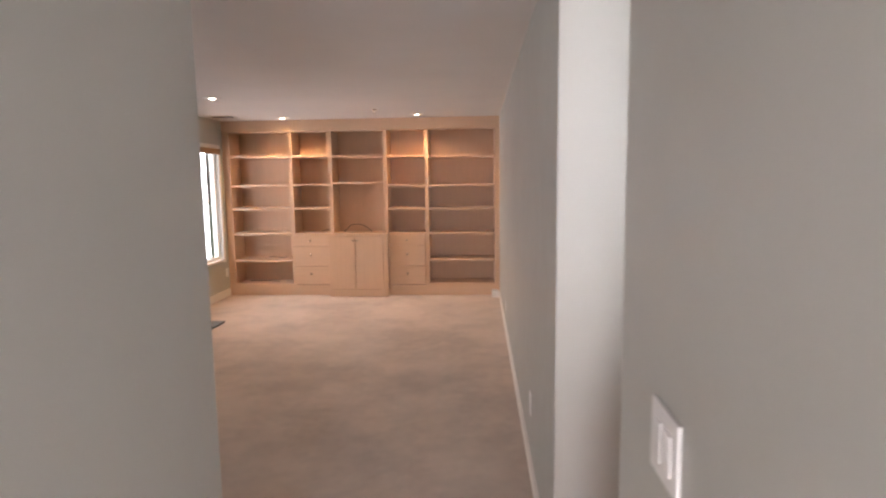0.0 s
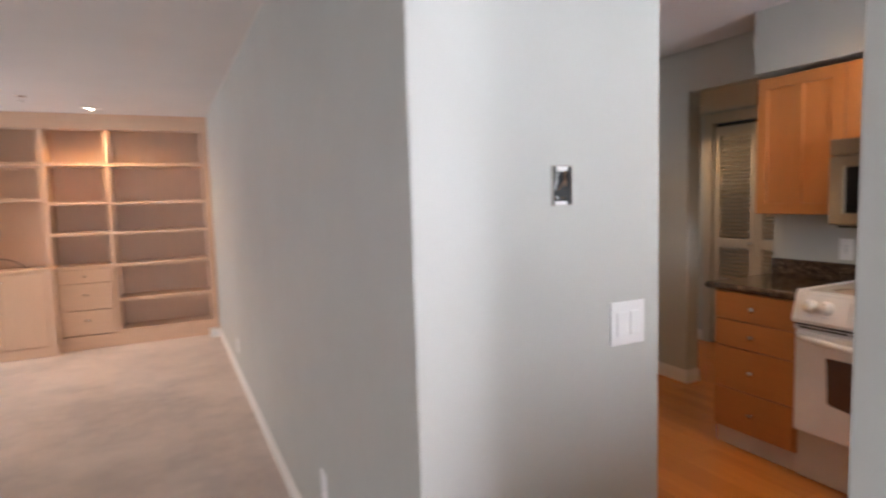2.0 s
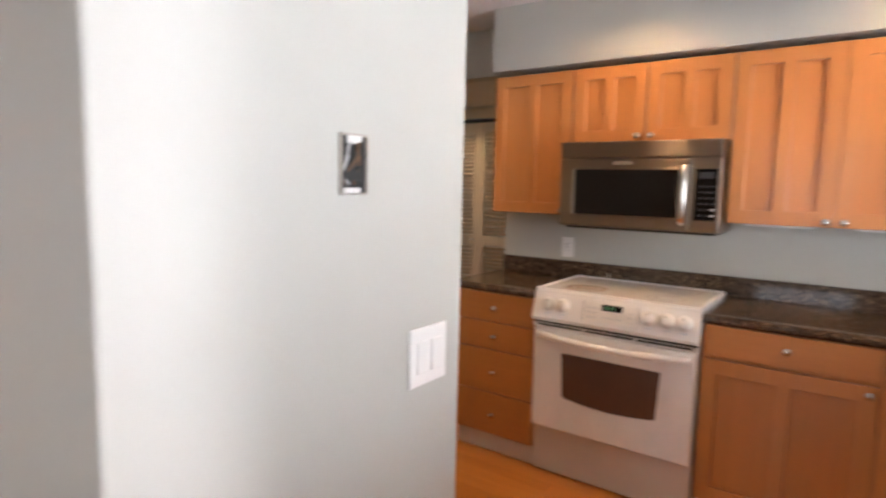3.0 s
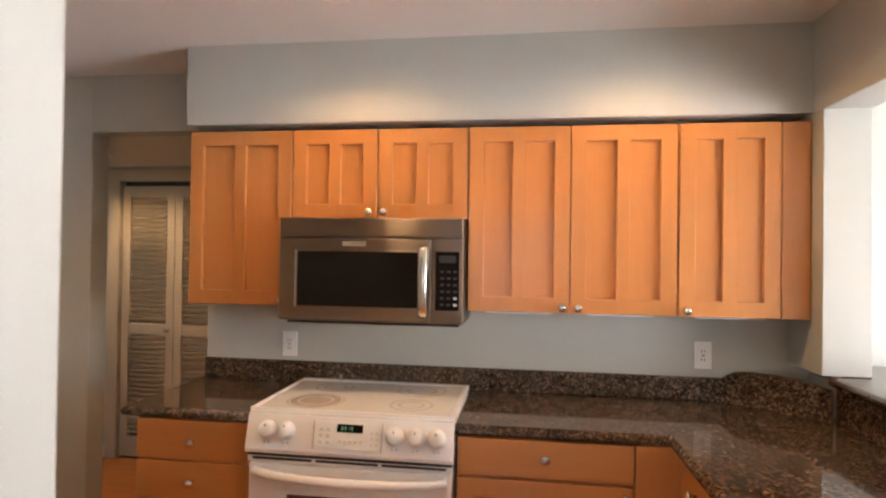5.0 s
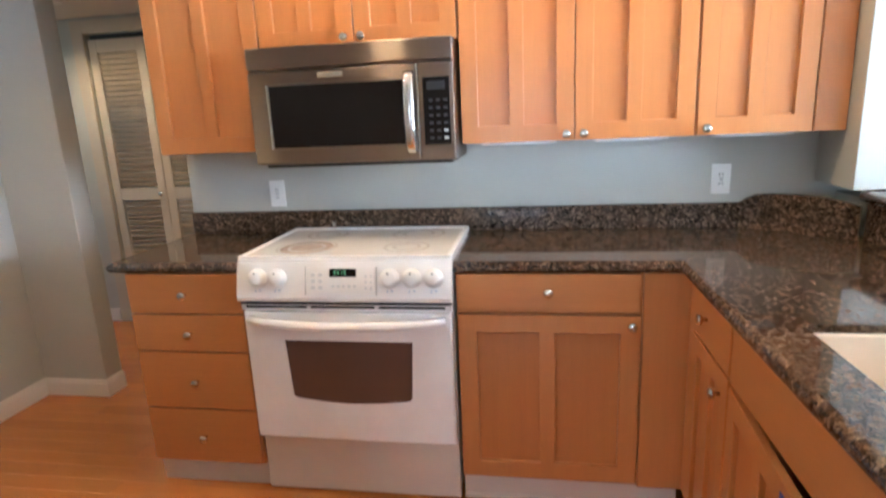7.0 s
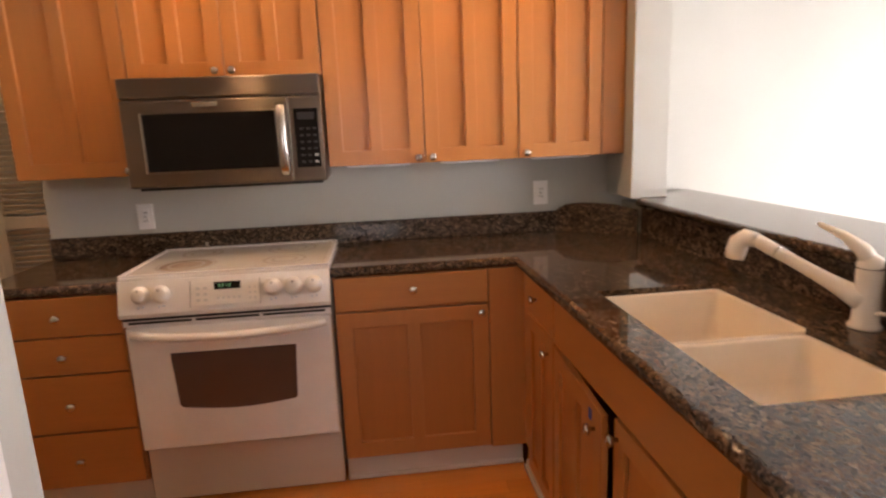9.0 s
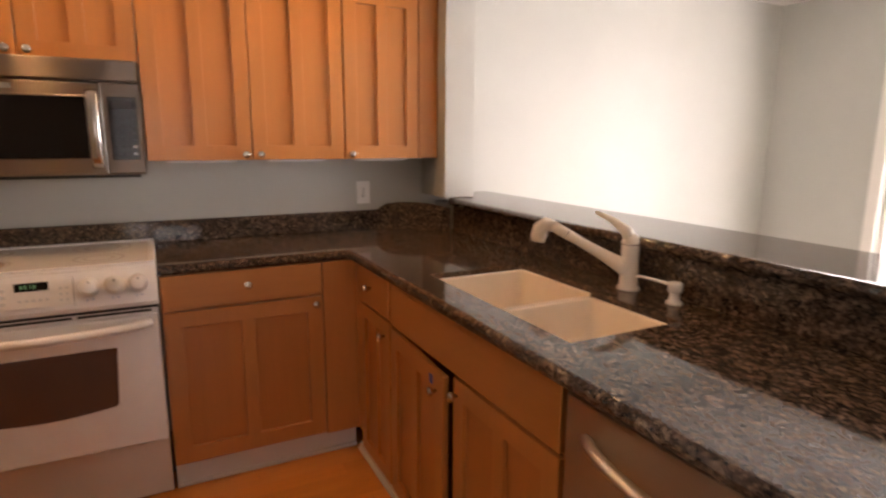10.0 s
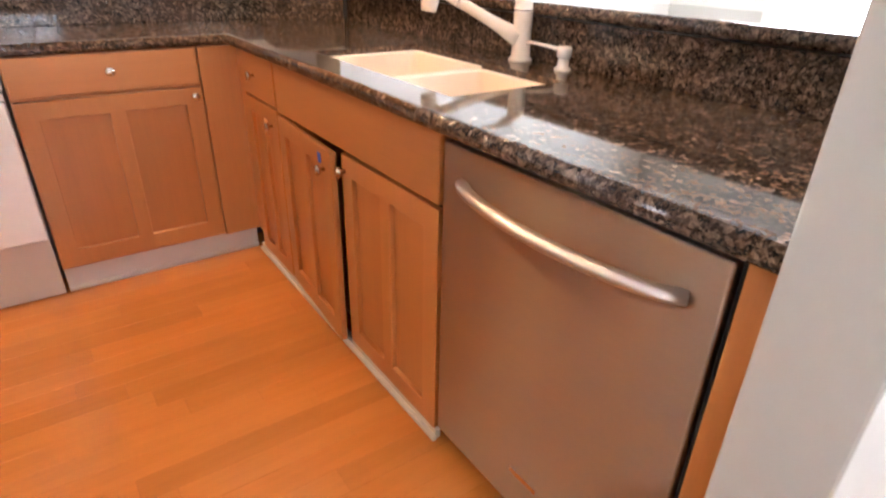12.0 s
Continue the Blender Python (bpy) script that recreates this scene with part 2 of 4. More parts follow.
def plate(us, vs, skip, depth):
    """One connected plate in (u, v) with cells left out, from n = 0 to depth: verts are (u, n, v)."""
    bm = bmesh.new()
    grid = {}
    for i in range(len(us) - 1):
        for j in range(len(vs) - 1):
            if (i, j) in skip:
                continue
            q = []
            for a, b in ((i, j), (i + 1, j), (i + 1, j + 1), (i, j + 1)):
                if (a, b) not in grid:
                    grid[a, b] = bm.verts.new((us[a], 0, vs[b]))
                q.append(grid[a, b])
            bm.faces.new(q)
    out = bmesh.ops.extrude_face_region(bm, geom=bm.faces[:])
    for v in out["geom"]:
        if isinstance(v, bmesh.types.BMVert):
            v.co.y = depth
    bmesh.ops.recalc_face_normals(bm, faces=bm.faces[:])
    bm.normal_update()
    return bm


def lathe(profile, at, axis, seg=20):
    """Turned solid: profile of (radius, height along axis)."""
    bm = bmesh.new()
    rings = []
    for rad, h in profile:
        rings.append([bm.verts.new((rad * math.cos(2 * math.pi * i / seg), rad * math.sin(2 * math.pi * i / seg), h)) for i in range(seg)])
    for a, b in zip(rings, rings[1:]):
        for i in range(seg):
            bm.faces.new((a[i], a[(i + 1) % seg], b[(i + 1) % seg], b[i]))
    bm.faces.new(rings[0][::-1])
    bm.faces.new(rings[-1])
    q = Vector(axis).to_track_quat("Z", "Y").to_matrix().to_4x4()
    bm.transform(Matrix.Translation(at) @ q)
    for f in bm.faces:
        f.smooth = len(f.verts) == 4
    return bm


def tube(points, radii, seg=12, flat=1.0):
    """A rod swept along points; radii: one for each point."""
    bm = bmesh.new()
    pts = [Vector(p) for p in points]
    rings = []
    for i, p in enumerate(pts):
        d = (pts[min(i + 1, len(pts) - 1)] - pts[max(i - 1, 0)]).normalized()
        side = d.cross(Vector((0, 0, 1)))
        side = side.normalized() if side.length > 1e-3 else Vector((0, 1, 0))
        up = side.cross(d)
        r = radii[i] if isinstance(radii, (list, tuple)) else radii
        rings.append([bm.verts.new(p + side * r * math.cos(a) + up * r * flat * math.sin(a)) for a in (2 * math.pi * k / seg for k in range(seg))])
    for a, b in zip(rings, rings[1:]):
        for i in range(seg):
            bm.faces.new((a[i], a[(i + 1) % seg], b[(i + 1) % seg], b[i]))
    bm.faces.new(rings[0][::-1])
    bm.faces.new(rings[-1])
    for f in bm.faces:
        f.smooth = len(f.verts) == 4
    bmesh.ops.recalc_face_normals(bm, faces=bm.faces[:])
    return bm


def extrude_y(outline, y0, y1):
    """Prism of an (x, z) outline from y0 to y1."""
    bm = bmesh.new()
    a = [bm.verts.new((x, y0, z)) for x, z in outline]
    b = [bm.verts.new((x, y1, z)) for x, z in outline]
    bm.faces.new(a)
    bm.faces.new(b[::-1])
    n = len(outline)
    for i in range(n):
        bm.faces.new((a[i], b[i], b[(i + 1) % n], a[(i + 1) % n]))
    bmesh.ops.recalc_face_normals(bm, faces=bm.faces[:])
    return bm


def extrude_x(outline, x0, x1):
    bm = extrude_y(outline, x0, x1)
    bm.transform(Matrix(((0, 1, 0, 0), (1, 0, 0, 0), (0, 0, 1, 0), (0, 0, 0, 1))))
    bmesh.ops.recalc_face_normals(bm, faces=bm.faces[:])
    return bm


def to_mesh(name, bm, material, origin):
    bm.transform(Matrix.Translation(-Vector(origin)))
    me = bpy.data.meshes.new(name)
    bm.to_mesh(me)
    bm.free()
    me.materials.append(material)
    return me


def thing(name, at, label, category, group="", kind=""):
    ob = new(name)
    ob.location = at
    ob.empty_display_size = 0.1
    ORIGIN[ob] = Vector(at)
    return tagged(ob, label, category, group, kind)


def part(name, bm, material, parent, label=""):
    """One mesh under a thing or a part, given in world places."""
    ob = new(name, to_mesh(name, bm, material, ORIGIN[parent]))
    ob.parent = parent
    ORIGIN[ob] = ORIGIN[parent]
    return tagged(ob, label)


def solid(name, bm, material, label, category, at=None, group="", kind=""):
    """A thing of one mesh."""
    if at is None:
        bm.verts.ensure_lookup_table()
        c = [v.co for v in bm.verts]
        at = (sum(v.x for v in c) / len(c), sum(v.y for v in c) / len(c), min(v.z for v in c))
    ob = new(name, to_mesh(name, bm, material, at))
    ob.location = at
    ORIGIN[ob] = Vector(at)
    return tagged(ob, label, category, group, kind)


def structure(name, bm, material, label, category="wall"):
    return solid(name, bm, material, label, category, at=(0, 0, 0), kind="structure")


def facing(side, plane, a0, a1, n0, n1, z0, z1):
    """Box bounds on an upright face. side: the way the face looks."""
    if side == "x-":
        return plane - n1, plane - n0, a0, a1, z0, z1
    if side == "x+":
        return plane + n0, plane + n1, a0, a1, z0, z1
    if side == "y+":
        return a0, a1, plane + n0, plane + n1, z0, z1
    return a0, a1, plane - n1, plane - n0, z0, z1


def facing_point(side, plane, a, n, z):
    return {"x-": (plane - n, a, z), "x+": (plane + n, a, z), "y+": (a, plane + n, z), "y-": (a, plane - n, z)}[side]


OUT = {"x-": (-1, 0, 0), "x+": (1, 0, 0), "y+": (0, 1, 0), "y-": (0, -1, 0)}
KNOB = [(0.006, 0.0), (0.006, 0.012), (0.014, 0.017), (0.0165, 0.022), (0.0155, 0.027), (0.010, 0.030), (0.003, 0.031)]


def knob(parent, side, plane, a, z, n=0.02, turn=None, size=1.0):
    bm = lathe([(r * size, h * size) for r, h in KNOB], facing_point(side, plane, a, n, z), OUT[side], 16)
    if turn:
        bm.transform(turn)
    part("knob", bm, CHROME, parent, "satin nickel knob")


def shaker_door(parent, side, plane, a0, a1, z0, z1, knob_at=None, stile=0.062, mid=0.052, turn=None, material=None, split=True, size=1.0, panel_mat=None):
    """A frame-and-panel door with two upright panels and its knob."""
    m = material or MAPLE
    am = (a0 + a1) / 2
    if split:
        bm = plate([a0, a0 + stile, am - mid / 2, am + mid / 2, a1 - stile, a1], [z0, z0 + stile, z1 - stile, z1], {(1, 1), (3, 1)}, 0.02)
    else:
        bm = plate([a0, a0 + stile, a1 - stile, a1], [z0, z0 + stile, z1 - stile, z1], {(1, 1)}, 0.02)
    sharp = [e for e in bm.edges if len(e.link_faces) == 2 and e.calc_face_angle() > 0.5]
    bmesh.ops.bevel(bm, geom=sharp, offset=0.0018, segments=1, affect="EDGES")
    for v in bm.verts:
        v.co = facing_point(side, plane, v.co.x, v.co.y, v.co.z)
    bmesh.ops.recalc_face_normals(bm, faces=bm.faces[:])
    if turn:
        bm.transform(turn)
    door = part("door", bm, m, parent)
    spans = [(a0 + stile, am - mid / 2), (am + mid / 2, a1 - stile)] if split else [(a0 + stile, a1 - stile)]
    for s0, s1 in spans:
        bm = box(*facing(side, plane, s0, s1, 0.001, 0.006, z0 + stile, z1 - stile))
        if turn:
            bm.transform(turn)
        part("panel", bm, panel_mat or m, door)
    if knob_at:
        knob(door, side, plane, *knob_at, turn=turn, size=size)
    return door


def slab_front(parent, side, plane, a0, a1, z0, z1, knob_at=None, material=None, name="drawer", size=1.0):
    ob = part(name, box(*facing(side, plane, a0, a1, 0, 0.02, z0, z1), r=0.003), material or MAPLE_H, parent)
    if knob_at:
        knob(ob, side, plane, *knob_at, size=size)
    return ob


# ---------- setting ----------
TOP = 2.55
structure("wall_hall_east", box(0.728, 0.853, -2.875, 0.789, 0, TOP, 0.004), WALL, "sage grey painted hall wall with a square end")
structure("wall_hall_west", box(-0.25, -0.118, -1.8, 0.79, 0, TOP, 0.004), WALL, "sage grey painted hall wall with a square end")
structure("wall_hall_rear", boxes((-0.25, 0.0, -1.92, -1.8, 0, TOP), (0.61, 0.728, -1.92, -1.8, 0, TOP), (0.0, 0.61, -1.92, -1.8, 0, 0.2), (0.0, 0.61, -1.92, -1.8, 1.85, TOP)), WALL, "sage grey painted wall at the hall's end")
structure("wall_partition", box(0.713, 1.447, 1.667, 7.67, 0, TOP, 0.006), WALL, "thick sage grey painted wall between carpeted room and kitchen")
structure("wall_kitchen_west", box(1.447, 3.77, 3.85, 3.97, 0, TOP), WALL, "sage grey painted kitchen wall")
structure("wall_pier", box(3.65, 3.77, 3.475, 3.85, 0, TOP, 0.004), WALL, "sage grey wall pier beside the passage opening")
structure("wall_passage_header", box(3.65, 3.77, 2.735, 3.475, 2.125, TOP), WALL, "sage grey header over the passage opening")
structure("wall_range", box(3.515, 3.77, -2.875, 2.735, 0, TOP, 0.003), WALL, "sage grey painted wall behind range and dining area")
structure("wall_soffit", box(3.312, 3.515, 0.155, 2.735, 2.072, TOP, 0.003), WALL, "sage grey soffit over the upper cabinets")
structure("wall_bulkhead", box(0.853, 3.515, -0.013, 0.155, 2.068, TOP, 0.004), WALL, "sage grey bulkhead over the pass-through")
structure("wall_stub", box(3.24, 3.515, -0.013, 0.155, 1.086, 2.068, 0.003), WALL, "sage grey end of the pass-through wall")
structure("wall_pony", box(0.853, 3.515, -0.013, 0.075, 0, 1.045), WALL, "low wall under the bar ledge")
GLAZED = (0.85, 2.70, 0.04, 2.02)
structure("wall_dining_south", boxes((0.728, 0.85, -2.875, -2.75, 0, TOP), (2.70, 3.515, -2.875, -2.75, 0, TOP), (0.85, 2.70, -2.875, -2.75, 2.02, TOP), (0.85, 2.70, -2.875, -2.75, 0, 0.04)), WALL, "sage grey dining wall around a glazed door")
structure("wall_living_south", box(-3.12, -0.25, 0.67, 0.79, 0, TOP), WALL, "sage grey painted living room wall")
structure("wall_living_north", box(-3.12, 0.713, 7.6, 7.72, 0, TOP), WALL, "sage grey painted wall behind the bookcase")
WIN = (5.72, 7.08, 0.53, 1.99)
# Opening of the added, unseen side window.
SIDE = (0.88, 2.22, 0.75, 2.05)
structure("wall_living_west", boxes(
    (-3.12, -3.0, 0.67, SIDE[0], 0, TOP), (-3.12, -3.0, SIDE[1], WIN[0], 0, TOP), (-3.12, -3.0, WIN[1], 7.72, 0, TOP),
    (-3.12, -3.0, SIDE[0], SIDE[1], 0, SIDE[2]), (-3.12, -3.0, SIDE[0], SIDE[1], SIDE[3], TOP),
    (-3.12, -3.0, WIN[0], WIN[1], 0, WIN[2]), (-3.12, -3.0, WIN[0], WIN[1], WIN[3], TOP)), WALL, "sage grey painted living room wall with one real and one added window")
structure("wall_passage_east", boxes((4.78, 4.9, 4.17, 5.2, 0, TOP), (4.78, 4.9, 2.6, 3.33, 0, TOP), (4.78, 4.9, 3.33, 4.17, 2.02, TOP)), WALL, "sage grey passage wall around the closet doors")
structure("wall_closet_back", box(5.4, 5.5, 2.6, 5.2, 0, TOP), WALL, "plain closet back wall")
structure("wall_passage_north", box(3.77, 5.5, 5.08, 5.2, 0, TOP), WALL, "plain passage end wall")
structure("wall_passage_south", box(3.77, 5.5, 2.6, 2.735, 0, TOP), WALL, "sage grey passage side wall")
structure("ceiling_living", box(-3.12, 0.853, -1.92, 7.72, LIVING_H, 2.6), CEIL, "smooth white painted living room ceiling", "ceiling")
structure("ceiling_kitchen", box(0.853, 3.77, 0.0, 3.97, KITCHEN_H, 2.6), CEIL, "smooth white painted kitchen ceiling", "ceiling")
structure("ceiling_dining", box(0.853, 3.515, -2.75, -0.013, 2.345, 2.6), CEIL, "smooth white painted dining area ceiling", "ceiling")
structure("ceiling_passage", box(3.77, 5.5, 2.6, 5.2, 2.125, 2.6), CEIL, "lower white painted passage ceiling", "ceiling")
structure("floor_living", boxes((-3.12, 0.728, 0.67, 7.72, -0.06, 0.0), (-0.25, 0.728, -1.92, 0.67, -0.06, 0.0)), CARPET, "worn beige cut-pile carpet", "carpet")
structure("floor_dining", box(0.728, 3.77, -2.875, 0.0, -0.06, 0.0), CARPET, "beige carpet in the dining area", "carpet")
floor = structure("floor_kitchen", boxes((0.728, 3.77, 0.0, 3.97, -0.06, -0.016), (3.77, 5.5, 2.6, 5.2, -0.06, -0.016)), SUBFLOOR, "amber strip hardwood kitchen floor", "floor")


def baseboard_run(name, x0, y0, x1, y1, out, h=0.095):
    """Moulded skirting between two floor points; out: the way it faces."""
    ox, oy = out
    bm = bmesh.new()
    for d, z0, z1 in ((0.014, 0, h - 0.02), (0.010, h - 0.02, h - 0.008), (0.006, h - 0.008, h)):
        add_box(bm, min(x0, x1) + min(0, ox * d), max(x0, x1) + max(0, ox * d), min(y0, y1) + min(0, oy * d), max(y0, y1) + max(0, oy * d), z0, z1)
    structure(name, bm, TRIM, "white painted moulded baseboard", "baseboard")


baseboard_run("baseboard_1", 0.713, 1.667, 0.713, 7.15, (-1, 0), 0.075)
baseboard_run("baseboard_2", 1.447, 3.85, 3.65, 3.85, (0, -1))
baseboard_run("baseboard_3", 3.65, 3.461, 3.65, 3.85, (-1, 0))
baseboard_run("baseboard_4", 3.65, 3.475, 3.77, 3.475, (0, -1))
baseboard_run("baseboard_5", 4.78, 4.27, 4.78, 5.08, (-1, 0))
baseboard_run("baseboard_6", -3.0, 5.73, -3.0, 7.3, (1, 0), 0.1)
baseboard_run("baseboard_7", 3.515, -2.75, 3.515, -0.013, (-1, 0))


def window_unit(name, label, fixed, span, z, side, casing=0.085, mullions=1, sill=True):
    """A glazed window in an x-wall or y-wall: casing, frame bars and panes. fixed: the inner wall face; side: +1 where the room lies towards plus."""
    ob = thing(name, (0, 0, 0), label, "window", kind="structure")
    a0, a1 = span
    z0, z1 = z
    is_x = name.startswith("window_living") or name.startswith("window_side_added")

    def b(a, c, d0, d1, e0, e1, r=0.0):
        p, q = fixed + side * d0, fixed + side * d1
        return box(p, q, a, c, e0, e1, r) if is_x else box(a, c, p, q, e0, e1, r)
    part("casing", b(a0 - casing, a0, 0.0, 0.018, z0 - casing, z1 + casing, 0.004), TRIM, ob)
    part("casing", b(a1, a1 + casing, 0.0, 0.018, z0 - casing, z1 + casing, 0.004), TRIM, ob)
    part("casing", b(a0, a1, 0.0, 0.0185, z1, z1 + casing, 0.004), TRIM, ob)
    if sill:
        part("window_sill", b(a0, a1, 0.0, 0.035, z0 - 0.03, z0, 0.004), TRIM, ob)
    f = 0.03
    part("window_frame", b(a0, a0 + f, -0.09, -0.04, z0, z1), TRIM, ob)
    part("window_frame", b(a1 - f, a1, -0.09, -0.04, z0, z1), TRIM, ob)
    part("window_frame", b(a0 + f, a1 - f, -0.09, -0.04, z0, z0 + f), TRIM, ob)
    part("window_frame", b(a0 + f, a1 - f, -0.09, -0.04, z1 - f, z1), TRIM, ob)
    n = mullions + 1
    w = (a1 - a0 - 2 * f) / n
    for i in range(n):
        s = a0 + f + i * w
        if i:
            part("mullion", b(s - 0.02, s + 0.02, -0.088, -0.042, z0 + f, z1 - f), TRIM, ob)
        pane = part("pane", b(s + (0.02 if i else 0), s + w - (0.02 if i < n - 1 else 0), -0.068, -0.062, z0 + f, z1 - f), GLASS, ob)
        pane.visible_shadow = False
    return ob


window_unit("window_living", "added unseen window for fill light into the kitchen, bright outside", -3.0, (WIN[0], WIN[1]), (WIN[2], WIN[3]), 1, casing=0.05, mullions=0)
# Added window around the side fill lamp; never in view.
window_unit("window_side_added", "added unseen window for fill light into the kitchen", -3.0, (SIDE[0], SIDE[1]), (SIDE[2], SIDE[3]), 1, sill=False)
window_unit("window_dining", "white cased glazed dining door, bright outside", -2.75, GLAZED[:2], GLAZED[2:], 1, casing=0.075, sill=False)
# Unseen window added behind the start of the walk.
window_unit("window_hall_assumed", "unseen tall hall window, assumed for the light from behind", -1.8, (0.0, 0.61), (0.2, 1.85), 1, mullions=0)
solid("roller_valance", box(-2.995, -2.95, WIN[0] + 0.01, WIN[1] - 0.01, WIN[3] - 0.075, WIN[3] - 0.003, 0.006), VALANCE, "brown wooden blind valance at the window's head", "blind")
solid("blind_headrail", box(0.87, 2.68, -2.80, -2.745, 1.945, 2.017, 0.006), TRIM, "white raised blind headrail at the glazed door's head", "blind")
structure("backdrop_west", box(-14.0, -13.9, -14, 22, -1, 12), HAZE, "white overcast distance", "backdrop")
structure("backdrop_south", box(-12, 14, -14.0, -13.9, -1, 12), OUTSIDE, "white overcast distance", "backdrop")

# ---------- kitchen: range run ----------
FRONT = 2.995          # face of the base cabinets on the range run
TOE_X = 3.022
CT0, CT1 = 0.875, 0.915


def base_carcass(ob, x0, x1, y0, y1, material=None):
    part("body", boxes((x0, x1, y0, y1, 0.1, CT0)), material or MAPLE, ob)


drawers = thing("drawer_cabinet", (3.25, 2.47, 0), "honey maple base cabinet with four drawers beside the range", "cabinet")
base_carcass(drawers, FRONT, 3.51, 2.243, 2.705)
for _z0, _z1, _k in ((0.722, 0.872, 0.795), (0.573, 0.716, 0.643), (0.338, 0.567, 0.45), (0.108, 0.332, 0.218)):
    slab_front(drawers, "x-", FRONT, 2.248, 2.70, _z0, _z1, (2.468, _k))

rbase = thing("base_cabinet", (3.25, 1.12, 0), "honey maple base cabinet with one drawer over a two-panel door", "cabinet")
base_carcass(rbase, FRONT, 3.51, 0.70, 1.468)
part("corner_stile", box(FRONT - 0.016, FRONT, 0.70, 0.858, 0.1, 0.873, 0.002), MAPLE, rbase)
slab_front(rbase, "x-", FRONT, 0.866, 1.462, 0.742, 0.872, (1.16, 0.813))
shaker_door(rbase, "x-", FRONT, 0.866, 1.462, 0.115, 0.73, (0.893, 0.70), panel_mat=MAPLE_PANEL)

toe = thing("toe_kick", (3.07, 1.5, 0), "pale scuffed toe kick board under the range run", "toe kick")
part("board", box(TOE_X - 0.012, TOE_X, 0.72, 1.466, 0, 0.1, 0.002), TOE, toe)
part("board", box(TOE_X - 0.012, TOE_X, 2.245, 2.70, 0, 0.1, 0.002), TOE, toe)
part("shoe_strip", box(TOE_X - 0.022, TOE_X - 0.012, 0.72, 1.466, 0, 0.018, 0.003), TOE, toe)


def stove():
    y0, y1 = 1.474, 2.238
    ym = (y0 + y1) / 2
    ob = thing("range", (3.2, ym, 0), "white slide-in electric range with a ceramic glass top", "range")
    part("body", box(3.0, 3.49, y0 + 0.004, y1 - 0.004, 0.04, 0.9, 0.004), ENAMEL, ob)
    top = part("cooktop", box(2.965, 3.492, y0, y1, 0.912, 0.932, 0.006), ENAMEL, ob)
    part("glass", box(3.0, 3.46, y0 + 0.022, y1 - 0.022, 0.932, 0.9345, 0.001), COOKGLASS, top)
    for cx, cy, r in ((3.12, 2.04, 0.115), (3.12, 1.66, 0.085), (3.35, 2.04, 0.085), (3.35, 1.66, 0.105)):
        bm = bmesh.new()
        for rr in (r, r * 0.62):
            n = 40
            va = [bm.verts.new((cx + (rr - 0.012) * math.cos(6.28318 * i / n), cy + (rr - 0.012) * math.sin(6.28318 * i / n), 0.9351)) for i in range(n)]
            vb = [bm.verts.new((cx + rr * math.cos(6.28318 * i / n), cy + rr * math.sin(6.28318 * i / n), 0.9351)) for i in range(n)]
            for i in range(n):
                bm.faces.new((va[i], vb[i], vb[(i + 1) % n], va[(i + 1) % n]))
        part("burner_ring", bm, RINGGREY, top)
    part("burner_stain", lathe([(0.098, 0.0), (0.096, 0.0003), (0.03, 0.0004)], (3.12, 2.04, 0.9346), (0, 0, 1), 36), SCORCH, top, "brown scorched burner zone")
    # sloping control panel
    panel = part("control_panel", extrude_y([(2.962, 0.918), (2.998, 0.918), (2.998, 0.785), (2.935, 0.785), (2.93, 0.80)], y0, y1), ENAMEL, ob)
    way = Vector((-0.965, 0, 0.26))
    for y in (2.155, 2.083, 1.683, 1.607, 1.533):
        bm = lathe([(0.033, 0.0), (0.033, 0.006), (0.027, 0.009), (0.025, 0.026), (0.022, 0.03), (0.004, 0.031)], (2.943, y, 0.868), way, 24)
        k = part("knob", bm, PLASTIC, panel, "white range knob")
        bm = box(2.916, 2.923, y - 0.003, y + 0.003, 0.868, 0.895)
        part("pointer", bm, GREYPRINT, panel)
    tilt = Matrix.Translation((2.943, 0, 0.868)) @ Matrix.Rotation(radians(15), 4, "Y") @ Matrix.Translation((-2.943, 0, -0.868))

    def on_panel(name, ya, yb, za, zb, n, m):
        bm = box(2.943 - n, 2.944, ya, yb, za, zb, 0.0006)
        bm.transform(tilt)
        return part(name, bm, m, panel)
    on_panel("touch_pad", 1.735, 1.975, 0.815, 0.905, 0.0015, PLASTIC)
    on_panel("display", 1.80, 1.895, 0.872, 0.9, 0.003, BLACKGLASS)
    for i, (w, g) in enumerate(((0.007, 0), (0.007, 1), (0.003, 2), (0.007, 3))):
        on_panel("digit", 1.872 - g * 0.012, 1.872 - g * 0.012 + w, 0.88, 0.893, 0.0036, DISPLAY)
    for r in range(3):
        for c in range(2):
            on_panel("button", 1.945 - c * 0.026, 1.96 - c * 0.026, 0.83 + r * 0.022, 0.841 + r * 0.022, 0.0025, PALEPRINT)
            on_panel("button", 1.762 - c * 0.018, 1.77 - c * 0.018, 0.83 + r * 0.02, 0.838 + r * 0.02, 0.0025, PALEPRINT)
    for c in range(5):
        on_panel("button", 1.80 + c * 0.019, 1.811 + c * 0.019, 0.836, 0.845, 0.0025, PALEPRINT)
    for ya in (1.728, 1.979):
        on_panel("pad_edge", ya, ya + 0.003, 0.81, 0.908, 0.0028, GREYPRINT)
    for y in (2.155, 2.083, 1.683, 1.607, 1.533):
        on_panel("dial_mark", y - 0.012, y - 0.004, 0.822, 0.828, 0.0022, PALEBLUE)
        on_panel("dial_mark", y + 0.006, y + 0.010, 0.818, 0.828, 0.0022, PALEBLUE)
